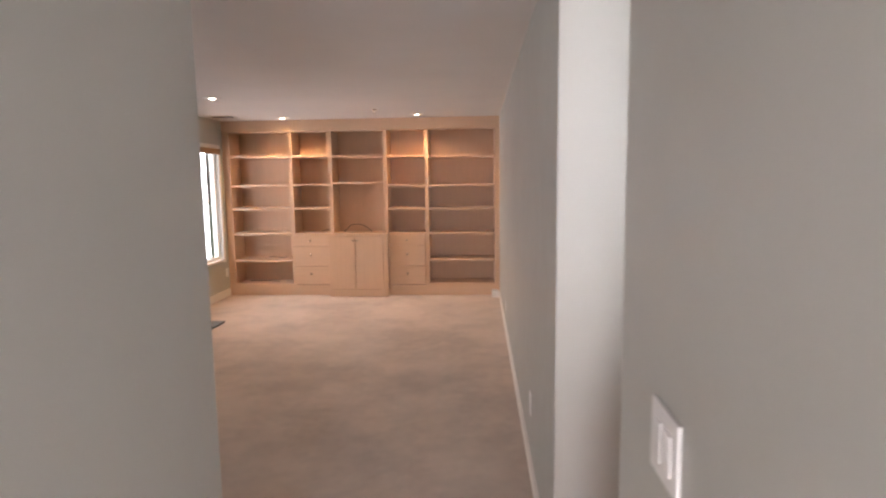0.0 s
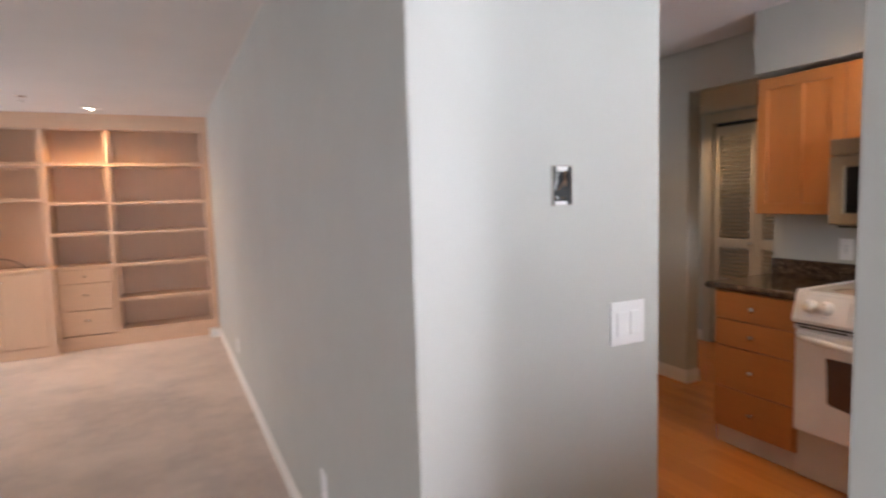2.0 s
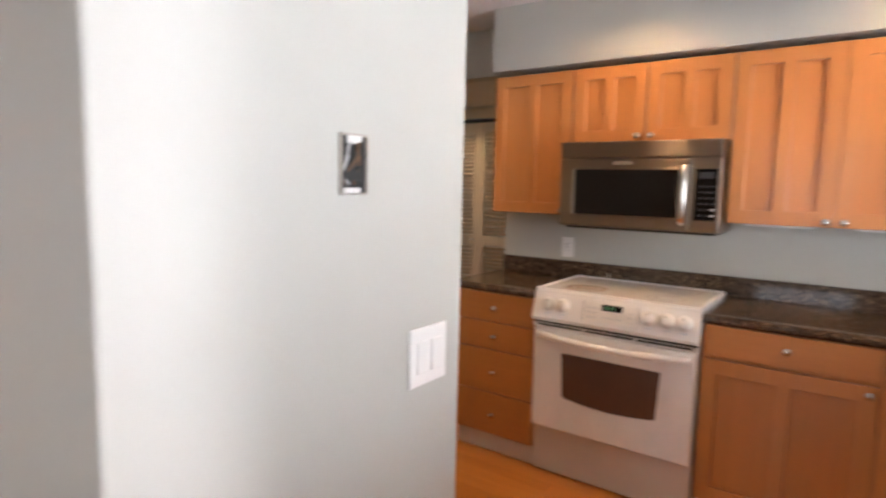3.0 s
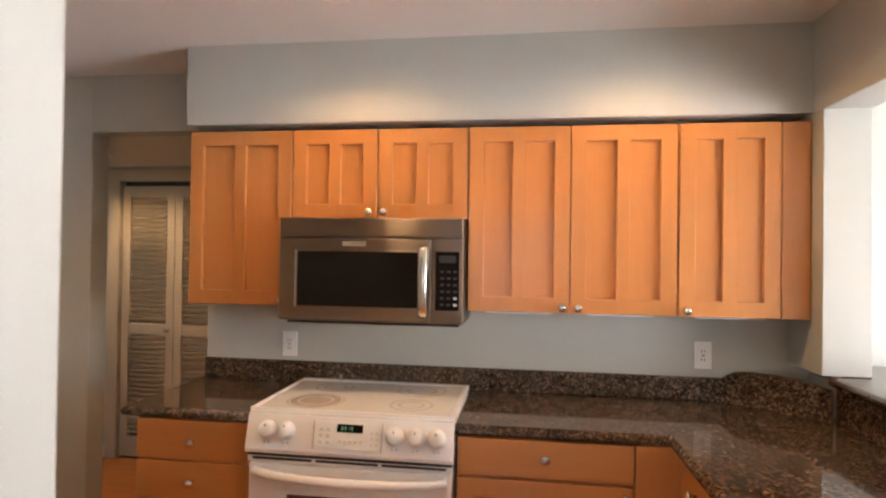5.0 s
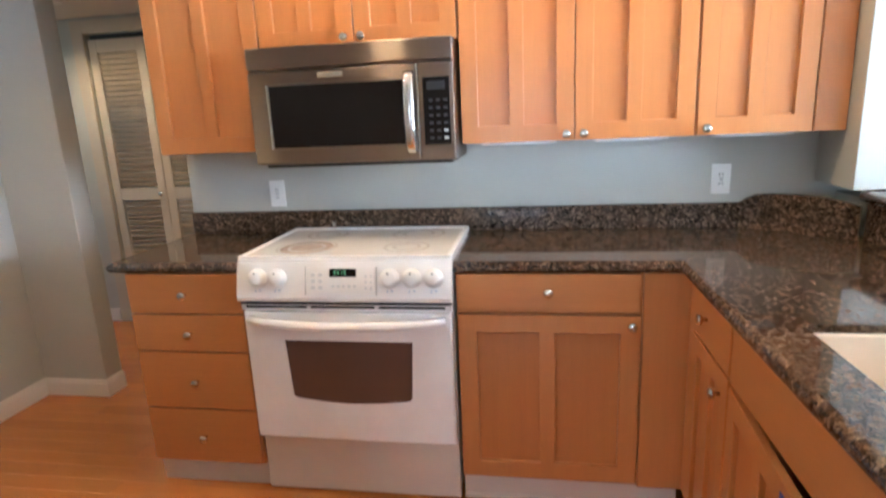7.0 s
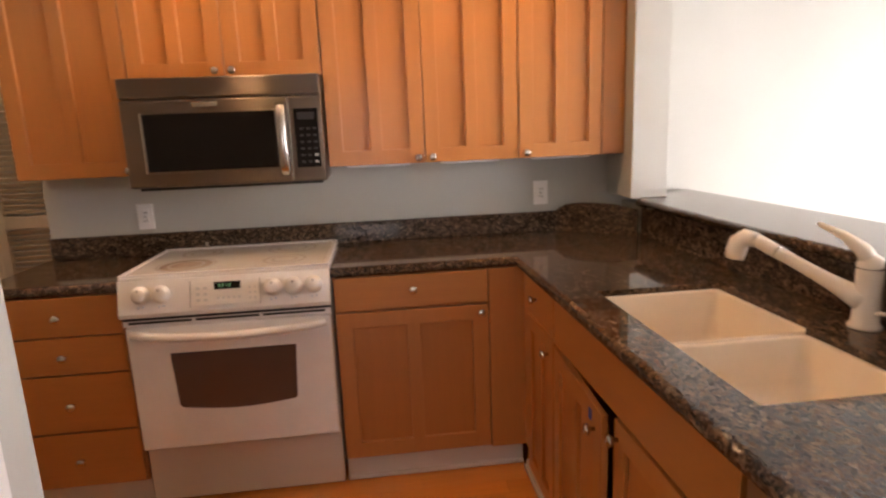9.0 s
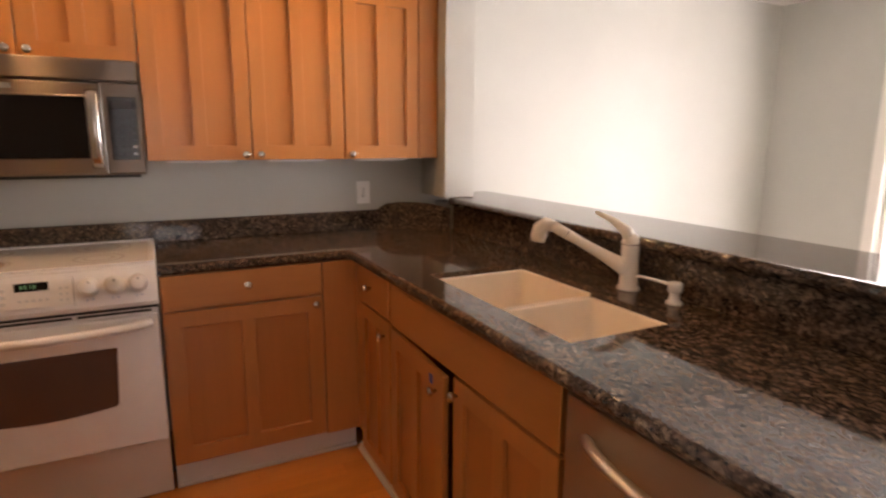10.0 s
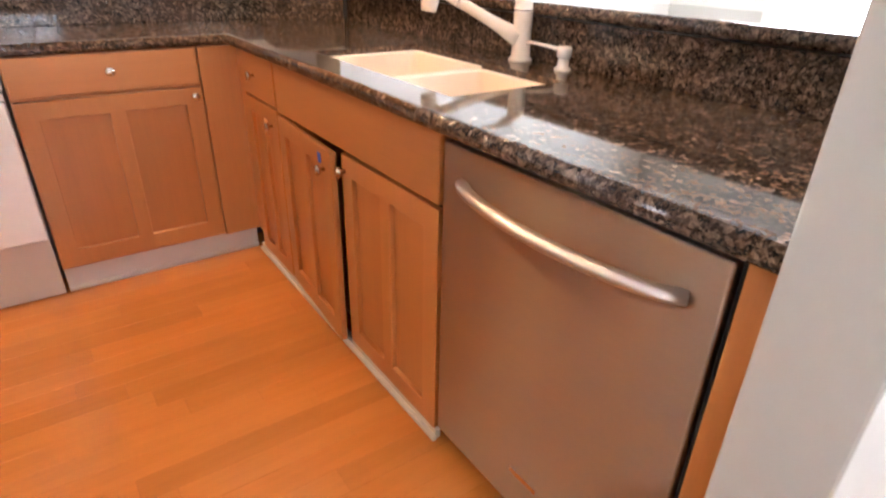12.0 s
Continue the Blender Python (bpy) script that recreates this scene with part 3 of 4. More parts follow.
    # Black strip stands for the shadow line below the control panel.
    part("panel_gap", box(2.9465, 2.96, y0 + 0.004, y1 - 0.004, 0.771, 0.780), BLACK, ob)
    for ya, yb, xa, xb in ((y0, y1, 2.967, 2.981), (y0, y1, 3.470, 3.484), (y0, y0 + 0.016, 2.981, 3.470), (y1 - 0.016, y1, 2.981, 3.470)):
        part("cooktop_rim", box(xa, xb, ya, yb, 0.9325, 0.9385, 0.002), ENAMEL, top)
    # vents and oven door
    for ya, yb in ((1.99, 2.215), (1.745, 1.975), (1.50, 1.73)):
        part("vent_slot", box(2.9475, 2.97, ya, yb, 0.757, 0.766), BLACK, ob)
    part("vent_trim", box(2.949, 3.002, y0 + 0.004, y1 - 0.004, 0.748, 0.785), ENAMEL, ob)
    door = part("oven_door", box(2.95, 3.001, y0 + 0.006, y1 - 0.006, 0.245, 0.744, 0.008, 3), ENAMEL, ob)
    pts = [(1.62, 0.635), (2.083, 0.635), (2.072, 0.425)]
    pts += [(2.06 - 0.42 * i / 10, 0.415 - 0.018 * math.sin(math.pi * i / 10)) for i in range(11)] + [(1.632, 0.425)]
    part("window", extrude_x(pts, 2.9475, 2.956), OVENGLASS, door, "brown tinted oven window")
    ys = [y1 - 0.03 - (y1 - y0 - 0.06) * i / 16 for i in range(17)]
    part("handle", tube([(2.948 - 0.04 * math.sin(math.pi * i / 16) ** 0.45, y, 0.715 - 0.012 * math.sin(math.pi * i / 16)) for i, y in enumerate(ys)], 0.016, 12), ENAMEL, door, "white bowed oven handle")
    part("warming_drawer", box(2.99, 3.01, y0 + 0.004, y1 - 0.004, 0.004, 0.24, 0.004), TOE, ob, "dull pale lower panel")
    part("back_rail", boxes((3.455, 3.49, y0 + 0.01, y1 - 0.01, 0.932, 0.938)), ENAMEL, ob)
    part("vent_cap", box(3.462, 3.478, 2.045, 2.062, 0.936, 0.965, 0.003), CHROME, ob)


stove()


def countertop():
    ob = thing("countertop", (3.2, 1.4, CT0), "polished brown speckled granite countertop with rounded edge", "countertop")
    fx = 2.968  # front of the range-run top
    f = 0.752   # front of the peninsula top
    xs = [0.853, 1.675, 2.02, 2.43, fx, 3.492, 3.515]
    ys = [0.075, 0.238, 0.266, 0.628, f, 1.472, 2.240, 2.765]
    skip = {(2, 1), (2, 2), (1, 2)} | {(i, j) for i in (0, 1, 2, 3) for j in (4, 5, 6)} | {(4, 5)}
    bm = plate(xs, ys, skip, CT1 - CT0)
    nose = []
    for ed in bm.edges:
        p, q = (v.co for v in ed.verts)
        if len(ed.link_faces) != 2 or ed.calc_face_angle() < 0.5 or abs(p.y - q.y) > 1e-6:
            continue
        if (abs(p.z - f) < 1e-4 and abs(q.z - f) < 1e-4 and min(p.x, q.x) < fx) or (abs(p.x - fx) < 1e-4 and abs(q.x - fx) < 1e-4) or (p.z > 2.76 and q.z > 2.76):
            nose.append(ed)
    bmesh.ops.bevel(bm, geom=nose, offset=0.0185, segments=5, profile=0.5, affect="EDGES")
    for v in bm.verts:
        v.co = (v.co.x, v.co.z, CT0 + v.co.y)
    bmesh.ops.recalc_face_normals(bm, faces=bm.faces[:])
    for fc in bm.faces:
        fc.smooth = abs(fc.normal.z) < 0.98 and fc.calc_area() < 0.05 and 0.05 < abs(fc.normal.z)
    part("slab", bm, GRANITE, ob)
    part("backsplash", box(3.494, 3.515, 0.40, 2.733, CT1, 1.012, 0.003), GRANITE, ob)
    part("bar_splash", box(0.853, 3.26, 0.075, 0.097, CT1, 1.042, 0.002), GRANITE, ob)
    # arched corner splash set across the inner corner
    a, b = Vector((3.512, 0.41, 0)), Vector((3.265, 0.105, 0))
    d = b - a
    nrm = Vector((-d.y, d.x, 0)).normalized() * 0.022
    if nrm.x > 0:
        nrm = -nrm
    bm = bmesh.new()
    fr, bk = [], []
    prof = [(0, CT1), (0, 1.012), (0.06, 1.03), (0.14, 1.046), (0.28, 1.054), (0.5, 1.056), (0.72, 1.052), (0.88, 1.04), (1, 1.03), (1, CT1)]
    for s, z in prof:
        p = a + d * s
        fr.append(bm.verts.new((p.x + nrm.x, p.y + nrm.y, z)))
        bk.append(bm.verts.new((p.x, p.y, z)))
    bm.faces.new(fr)
    bm.faces.new(bk[::-1])
    for i in range(len(prof)):
        j = (i + 1) % len(prof)
        bm.faces.new((fr[i], fr[j], bk[j], bk[i]))
    bmesh.ops.recalc_face_normals(bm, faces=bm.faces[:])
    part("corner_splash", bm, GRANITE, ob, "arched dark granite corner splash")


countertop()


def bar_ledge():
    z0, z1, y0, y1, r = 1.047, 1.084, -0.27, 0.135, 0.0185
    ob = solid("bar_ledge", boxes((0.853, 3.239, y0 + r, y1 - r, z0, z1), (3.239, 3.512, y0 + r, -0.014, z0, z1)), GRANITE, "raised brown granite bar ledge with rounded edge", "ledge", at=(2.0, 0, 1.047))
    for y, s in ((y1 - r, 1), (y0 + r, -1)):
        pts = [(y + s * r * math.cos(t), (z0 + z1) / 2 + r * math.sin(t)) for t in [math.pi * i / 8 - math.pi / 2 for i in range(9)]]
        bm = extrude_x(pts, 0.853, 3.239 if s > 0 else 3.512)
        for fc in bm.faces:
            fc.smooth = len(fc.verts) == 4
        part("bullnose", bm, GRANITE, ob)


bar_ledge()

# ---------- kitchen: peninsula ----------
PF = 0.697   # face of the peninsula cabinets


def peninsula():
    ob = thing("narrow_cabinet", (2.78, 0.4, 0), "honey maple narrow base cabinet with drawer and door", "cabinet")
    part("body", box(2.585, 2.985, 0.12, PF, 0.1, CT0), MAPLE, ob)
    part("corner_stile", box(2.93, 2.985, PF, PF + 0.016, 0.1, 0.873, 0.002), MAPLE, ob)
    slab_front(ob, "y+", PF, 2.592, 2.925, 0.71, 0.872, (2.79, 0.79))
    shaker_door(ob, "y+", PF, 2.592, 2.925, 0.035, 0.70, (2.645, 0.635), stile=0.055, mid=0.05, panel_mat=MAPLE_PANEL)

    sk = thing("sink_cabinet", (2.08, 0.4, 0), "honey maple sink cabinet with one door slightly ajar", "cabinet")
    part("body", boxes((1.583, 1.601, 0.12, PF, 0.1, CT0), (2.566, 2.584, 0.12, PF, 0.1, CT0), (1.601, 2.566, 0.12, PF, 0.1, 0.118), (1.601, 2.566, 0.12, 0.13, 0.118, 0.86)), MAPLE, sk)
    # Near-black sheet paints the shade seen past the ajar door.
    part("inside", box(1.602, 2.565, 0.4, 0.41, 0.118, 0.7), CARCASS, sk, "dark sheet standing for the shaded cabinet interior")
    slab_front(sk, "y+", PF, 1.59, 2.578, 0.70, 0.872, name="false_front")
    turn = Matrix.Translation((2.578, PF, 0)) @ Matrix.Rotation(radians(-3.4), 4, "Z") @ Matrix.Translation((-2.578, -PF, 0))
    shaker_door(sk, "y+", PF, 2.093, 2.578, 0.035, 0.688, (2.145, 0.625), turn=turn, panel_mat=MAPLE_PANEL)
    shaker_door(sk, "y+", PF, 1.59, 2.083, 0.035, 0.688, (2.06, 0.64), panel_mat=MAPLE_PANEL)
    bm = box(2.17, 2.192, PF + 0.02, PF + 0.022, 0.635, 0.665)
    bm.transform(turn)
    part("tape_tab", bm, BLUE, sk, "small square of blue tape")
    kick = thing("toe_kick", (2.2, 0.62, 0), "pale toe kick strip under the peninsula", "toe kick")
    part("board", box(1.585, 2.975, PF, PF + 0.017, 0, 0.031, 0.002), TOE, kick)
    part("shoe_strip", box(1.578, 2.965, PF + 0.017, PF + 0.030, 0, 0.016, 0.004), TOE, kick)

    end = thing("end_panel", (0.88, 0.4, 0), "honey maple end panel beside the dishwasher", "panel")
    part("board", box(0.855, 0.918, 0.12, PF - 0.008, 0.0, 0.873, 0.002), MAPLE, end)
    part("front_edge", box(0.855, 0.918, PF - 0.008, PF + 0.012, 0.0, 0.873, 0.002), MAPLE, end)


peninsula()


def dishwasher():
    x0, x1 = 0.928, 1.572
    ob = thing("dishwasher", (1.25, 0.4, 0), "brushed stainless dishwasher with a bowed bar handle", "dishwasher")
    part("tub", box(x0 - 0.008, x1 + 0.004, 0.12, PF - 0.004, 0.02, 0.868), BLACK, ob)
    door = part("door", box(x0, x1, PF - 0.003, PF + 0.022, 0.06, 0.858, 0.005, 3), STEEL_V, ob)
    pts = []
    for i in range(19):
        s = i / 18
        pts.append((1.505 - 0.525 * s, PF + 0.02 + 0.05 * math.sin(math.pi * s) ** 0.55, 0.78 - 0.004 * math.sin(math.pi * s)))
    part("handle", tube(pts, 0.0155, 16, 0.8), SATIN, door, "bowed stainless bar handle")
    part("badge", box(1.20, 1.285, PF + 0.021, PF + 0.0245, 0.162, 0.178, 0.001), CHROME, door)
    part("toe_panel", box(x0, x1, PF - 0.05, PF - 0.035, 0.0, 0.055), BLACK, ob)


dishwasher()


def rounded(x0, x1, y0, y1, r, n=5):
    pts = []
    for cx, cy, a0 in ((x1 - r, y1 - r, 0), (x0 + r, y1 - r, 90), (x0 + r, y0 + r, 180), (x1 - r, y0 + r, 270)):
        for i in range(n + 1):
            a = radians(a0 + 90 * i / n)
            pts.append((cx + r * math.cos(a), cy + r * math.sin(a)))
    return pts


def sink():
    ob = thing("sink", (2.05, 0.43, 0.72), "bisque ceramic double-bowl undermount sink", "sink")
    for nm, (x0, x1, y0, y1, depth) in (("large_bowl", (2.022, 2.43, 0.238, 0.628, 0.19)), ("small_bowl", (1.675, 2.018, 0.266, 0.628, 0.16))):
        bm = bmesh.new()
        loops = []
        for inset, z, r in ((0.0005, 0.886, 0.018), (0.0005, 0.8965, 0.018), (0.008, 0.8965, 0.018), (0.013, 0.89, 0.022), (0.02, 0.9125 - depth * 0.8, 0.042), (0.035, 0.9125 - depth * 0.96, 0.04), (0.06, 0.9125 - depth, 0.03)):
            loops.append([bm.verts.new((x, y, z)) for x, y in rounded(x0 + inset, x1 - inset, y0 + inset, y1 - inset, r)])
        n = len(loops[0])
        for a, b in zip(loops, loops[1:]):
            for i in range(n):
                bm.faces.new((a[i], a[(i + 1) % n], b[(i + 1) % n], b[i])).smooth = True
        bm.faces.new(loops[-1])
        bmesh.ops.recalc_face_normals(bm, faces=bm.faces[:])
        bmesh.ops.solidify(bm, geom=bm.faces[:], thickness=0.006)
        part(nm, bm, BISQUE, ob)
        cx, cy = (x0 + x1) / 2, (y0 + y1) / 2 - 0.04
        part("drain", lathe([(0.045, 0), (0.045, 0.003), (0.036, 0.004), (0.03, 0.001), (0.004, 0.001)], (cx, cy, 0.9125 - depth + 0.003), (0, 0, 1), 24), CHROME, ob)


sink()


def faucet():
    bx, by = 1.985, 0.145
    ob = thing("faucet", (bx, by, CT1), "bisque single-lever pull-out kitchen faucet", "faucet")
    part("body", lathe([(0.036, 0), (0.036, 0.006), (0.029, 0.014), (0.027, 0.09), (0.028, 0.115), (0.029, 0.15), (0.024, 0.168), (0.012, 0.176)], (bx, by, CT1), (0, 0, 1), 28), BISQUE2, ob)
    s, e = Vector((bx + 0.005, by + 0.005, CT1 + 0.065)), Vector((bx + 0.205, by + 0.145, CT1 + 0.182))
    pts = [s.lerp(e, i / 10) for i in range(11)]
    part("spout", tube(pts, [0.030, 0.026, 0.022, 0.0195, 0.018, 0.017, 0.0165, 0.0165, 0.018, 0.018, 0.018]), BISQUE2, ob)
    head = [e, e + Vector((0.02, 0.014, 0.004)), e + Vector((0.035, 0.024, -0.012)), e + Vector((0.04, 0.028, -0.035)), e + Vector((0.042, 0.03, -0.055))]
    part("spray_head", tube(head, [0.02, 0.024, 0.027, 0.027, 0.024], 16), BISQUE2, ob)
    lever = [Vector((bx, by, CT1 + 0.155)), Vector((bx + 0.015, by + 0.01, CT1 + 0.185)), Vector((bx + 0.055, by + 0.028, CT1 + 0.213)), Vector((bx + 0.11, by + 0.05, CT1 + 0.235))]
    part("lever", tube(lever, [0.026, 0.022, 0.014, 0.007], 14, 0.8), BISQUE2, ob)
    part("seam_ring", lathe([(0.0292, 0), (0.0295, 0.002), (0.0292, 0.004)], (bx, by, CT1 + 0.143), (0, 0, 1), 28), CHROME, ob)
    p = s.lerp(e, 0.78)
    part("joint_ring", lathe([(0.0188, 0), (0.0194, 0.002), (0.0188, 0.004)], p, e - s, 20), CHROME, ob)

    sx, sy = 1.80, 0.15
    ob = thing("soap_dispenser", (sx, sy, CT1), "bisque counter soap dispenser with a thin spout", "dispenser")
    part("body", lathe([(0.024, 0), (0.024, 0.006), (0.016, 0.012), (0.0145, 0.03), (0.0155, 0.033)], (sx, sy, CT1), (0, 0, 1), 22), BISQUE2, ob)
    part("pump_head", lathe([(0.0155, 0.034), (0.0205, 0.037), (0.021, 0.058), (0.018, 0.064), (0.004, 0.066)], (sx, sy, CT1), (0, 0, 1), 22), BISQUE2, ob)
    part("spout", tube([(sx + 0.012, sy + 0.008, CT1 + 0.056), (sx + 0.045, sy + 0.029, CT1 + 0.063), (sx + 0.085, sy + 0.054, CT1 + 0.069), (sx + 0.093, sy + 0.059, CT1 + 0.064)], [0.0055, 0.005, 0.0042, 0.004], 10), BISQUE2, ob)


faucet()

# ---------- kitchen: upper cabinets ----------
UF, UB, UT = 3.335, 1.282, 2.04


def upper(name, y0, y1, z0, label):
    ob = thing(name, (3.42, (y0 + y1) / 2, z0), label, "cabinet", "upper cabinets")
    part("body", boxes((UF, 3.512, y0 + 0.001, y1 - 0.001, z0, UT)), MAPLE, ob)
    return ob


_c = upper("upper_cabinet", 2.238, 2.715, UB, "honey maple upper cabinet with one two-panel door")
shaker_door(_c, "x-", UF, 2.242, 2.712, UB, UT, (2.272, 1.305))
_c = upper("upper_cabinet", 1.472, 2.238, 1.66, "short honey maple cabinet over the microwave")
shaker_door(_c, "x-", UF, 1.86, 2.234, 1.66, UT, (1.892, 1.688))
shaker_door(_c, "x-", UF, 1.476, 1.855, 1.66, UT, (1.826, 1.688))
_c = upper("upper_cabinet", 0.643, 1.472, UB, "honey maple upper cabinet with two doors")
shaker_door(_c, "x-", UF, 1.061, 1.468, UB, UT, (1.088, 1.306))
shaker_door(_c, "x-", UF, 0.648, 1.056, UB, UT, (1.026, 1.306))
_c = upper("upper_cabinet", 0.158, 0.643, UB, "honey maple upper cabinet with one door and a filler strip")
shaker_door(_c, "x-", UF, 0.266, 0.639, UB, UT, (0.611, 1.306))
part("filler_strip", box(UF - 0.02, UF, 0.16, 0.262, UB, UT, 0.002), MAPLE, _c)
for _y0, _y1 in ((0.72, 0.98), (1.12, 1.40), (0.30, 0.56)):
    _l = thing("under_cabinet_light", (3.40, (_y0 + _y1) / 2, 1.269), "slim white unlit under-cabinet light", "light", "under-cabinet lights")
    part("housing", box(3.37, 3.43, _y0, _y1, 1.272, UB, 0.003), PLASTIC, _l)
    part("lens", box(3.375, 3.425, _y0 + 0.02, _y1 - 0.02, 1.269, 1.272), PALEPRINT, _l)


def bowed_strip(points, half_w, half_t, seg=10):
    """A flat oval bar standing along z, wide across y, through the given points."""
    bm = bmesh.new()
    rings = [[bm.verts.new((x + half_t * math.cos(a), y + half_w * math.sin(a), z)) for a in (2 * math.pi * k / seg for k in range(seg))] for x, y, z in points]
    for a, b in zip(rings, rings[1:]):
        for i in range(seg):
            bm.faces.new((a[i], a[(i + 1) % seg], b[(i + 1) % seg], b[i])).smooth = True
    bm.faces.new(rings[0][::-1])
    bm.faces.new(rings[-1])
    bmesh.ops.recalc_face_normals(bm, faces=bm.faces[:])
    return bm


def microwave():
    y0, y1, z0, z1, f = 1.476, 2.234, 1.235, 1.655, 3.215
    ob = thing("microwave", (3.36, (y0 + y1) / 2, z0), "stainless over-the-range microwave with black glass door", "microwave")
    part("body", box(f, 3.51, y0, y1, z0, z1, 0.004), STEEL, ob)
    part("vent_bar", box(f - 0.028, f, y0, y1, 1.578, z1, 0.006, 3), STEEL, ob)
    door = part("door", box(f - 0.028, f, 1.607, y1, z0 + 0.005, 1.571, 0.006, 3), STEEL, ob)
    part("window_rim", box(f - 0.0305, f - 0.02, 1.648, 2.162, 1.292, 1.527, 0.004), STEEL, door)
    part("window", box(f - 0.032, f - 0.02, 1.655, 2.155, 1.298, 1.52, 0.003), BLACKGLASS, door, "black glass door window")
    part("rim_strip", box(f - 0.034, f - 0.02, 2.157, 2.163, 1.294, 1.525, 0.001), CHROME, door, "bright chrome rim at the window's hinge side")
    pts = [(f - 0.026 - 0.03 * math.sin(math.pi * i / 14) ** 0.6, 1.633, 1.262 + 0.286 * i / 14) for i in range(15)]
    part("handle", bowed_strip(pts, 0.019, 0.008), CHROME, door, "broad bowed vertical handle")
    part("edge_strip", box(f - 0.0315, f - 0.02, 1.6015, 1.6065, z0 + 0.01, 1.568, 0.001), CHROME, door, "thin bright strip along the door edge")
    part("badge", box(f - 0.031, f - 0.027, 1.87, 1.965, 1.541, 1.56, 0.001), CHROME, door)
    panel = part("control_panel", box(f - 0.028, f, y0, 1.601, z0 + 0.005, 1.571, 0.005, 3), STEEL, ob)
    part("keypad", box(f - 0.0305, f - 0.02, 1.49, 1.585, 1.292, 1.523, 0.002), BLACKGLASS, panel, "black touch keypad")
    part("display", box(f - 0.0315, f - 0.029, 1.505, 1.57, 1.48, 1.508, 0.0005), KEYGREY, panel)
    for r in range(6):
        for c in range(3):
            bright = r < 2 and c > 0
            part("key", box(f - 0.0315, f - 0.029, 1.565 - c * 0.026 - 0.014, 1.565 - c * 0.026, 1.31 + r * 0.026, 1.319 + r * 0.026), PALEPRINT if bright and c == 2 else KEYGREY, panel)
    part("underside", box(f + 0.02, 3.5, y0 + 0.02, y1 - 0.02, z0 - 0.012, z0), BLACK, ob)


microwave()


def outlet(side, plane, a, z, label="white duplex wall outlet plate", w=0.07, h=0.115, kind="outlet"):
    ob = thing(kind, facing_point(side, plane, a, 0, z), label, kind)
    part("plate", box(*facing(side, plane, a - w / 2, a + w / 2, 0.0, 0.006, z - h / 2, z + h / 2), r=0.002), PLASTIC, ob)
    part("receptacle", box(*facing(side, plane, a - 0.017, a + 0.017, 0.006, 0.0085, z - 0.034, z + 0.034), r=0.001), PLASTIC, ob)
    for dz in (-0.018, 0.018):
        for da in (-0.006, 0.006):
            part("slot", box(*facing(side, plane, a + da - 0.0015, a + da + 0.0015, 0.0075, 0.0088, z + dz - 0.005, z + dz + 0.005)), BLACK, ob)
    part("test_button", box(*facing(side, plane, a - 0.006, a + 0.006, 0.0075, 0.0095, z - 0.005, z + 0.005)), GREYPRINT, ob)


outlet("x-", 3.515, 2.318, 1.088)
outlet("x-", 3.515, 0.49, 1.103)


def switch_plate(name, side, plane, a, z, label, gangs=2, w=0.118, h=0.118):
    ob = thing(name, facing_point(side, plane, a, 0, z), label, "switch")
    part("plate", box(*facing(side, plane, a - w / 2, a + w / 2, 0.0, 0.007, z - h / 2, z + h / 2), r=0.003), PLASTIC, ob)
    for i in range(gangs):
        c = a + (i - (gangs - 1) / 2) * 0.046
        part("rocker", box(*facing(side, plane, c - 0.0165, c + 0.0165, 0.006, 0.0105, z - 0.033, z + 0.033), r=0.002), PLASTIC, ob)
    return ob


switch_plate("light_switch", "y-", 1.667, 1.327, 1.085, "white double rocker switch plate on the wall end")
switch_plate("light_switch", "x-", 0.728, 0.50, 1.138, "white double rocker switch plate in the hall", w=0.125)
outlet("x-", 0.713, 2.61, 0.352)
outlet("x-", 0.713, 5.45, 0.26)
outlet("x+", -3.0, 7.17, 0.33)


def open_box():
    y = 1.667
    ob = thing("wall_box", (1.115, y, 1.40), "open electrical box with loose wires and no cover", "electrical box")
    x0, x1, z0, z1 = 1.088, 1.144, 1.408, 1.50
    # No recess is cut: a flat black patch paints the cavity's shade.
    part("cavity", box(x0, x1, y - 0.0015, y + 0.001, z0, z1), BLACK, ob, "flat black patch for the shaded box cavity")
    part("rim", boxes((x0 - 0.003, x0, y - 0.006, y, z0, z1), (x1, x1 + 0.003, y - 0.006, y, z0, z1), (x0 - 0.003, x1 + 0.003, y - 0.006, y, z1, z1 + 0.004), (x0 - 0.003, x1 + 0.003, y - 0.006, y, z0 - 0.004, z0)), BRASS, ob)
    part("mounting_ear", box(x0 + 0.012, x1 - 0.012, y - 0.006, y - 0.002, z1 - 0.012, z1 + 0.002, 0.001), PLASTIC, ob)
    part("mounting_ear", box(x0 + 0.006, x1 - 0.014, y - 0.006, y - 0.002, z0 - 0.004, z0 + 0.008, 0.001), PLASTIC, ob)
    rnd = random.Random(4)
    for i in range(4):
        pts = []
        px, pz = rnd.uniform(x0 + 0.01, x1 - 0.01), z1 - 0.01
        for k in range(7):
            pts.append((px, y - 0.004 - 0.006 * math.sin(k), pz))
            px = min(x1 - 0.008, max(x0 + 0.008, px + rnd.uniform(-0.012, 0.012)))
            pz -= 0.0115
        part("wire", tube(pts, 0.0028, 6), (GREYPRINT, BARK, BLACK, BARK)[i], ob)


open_box()

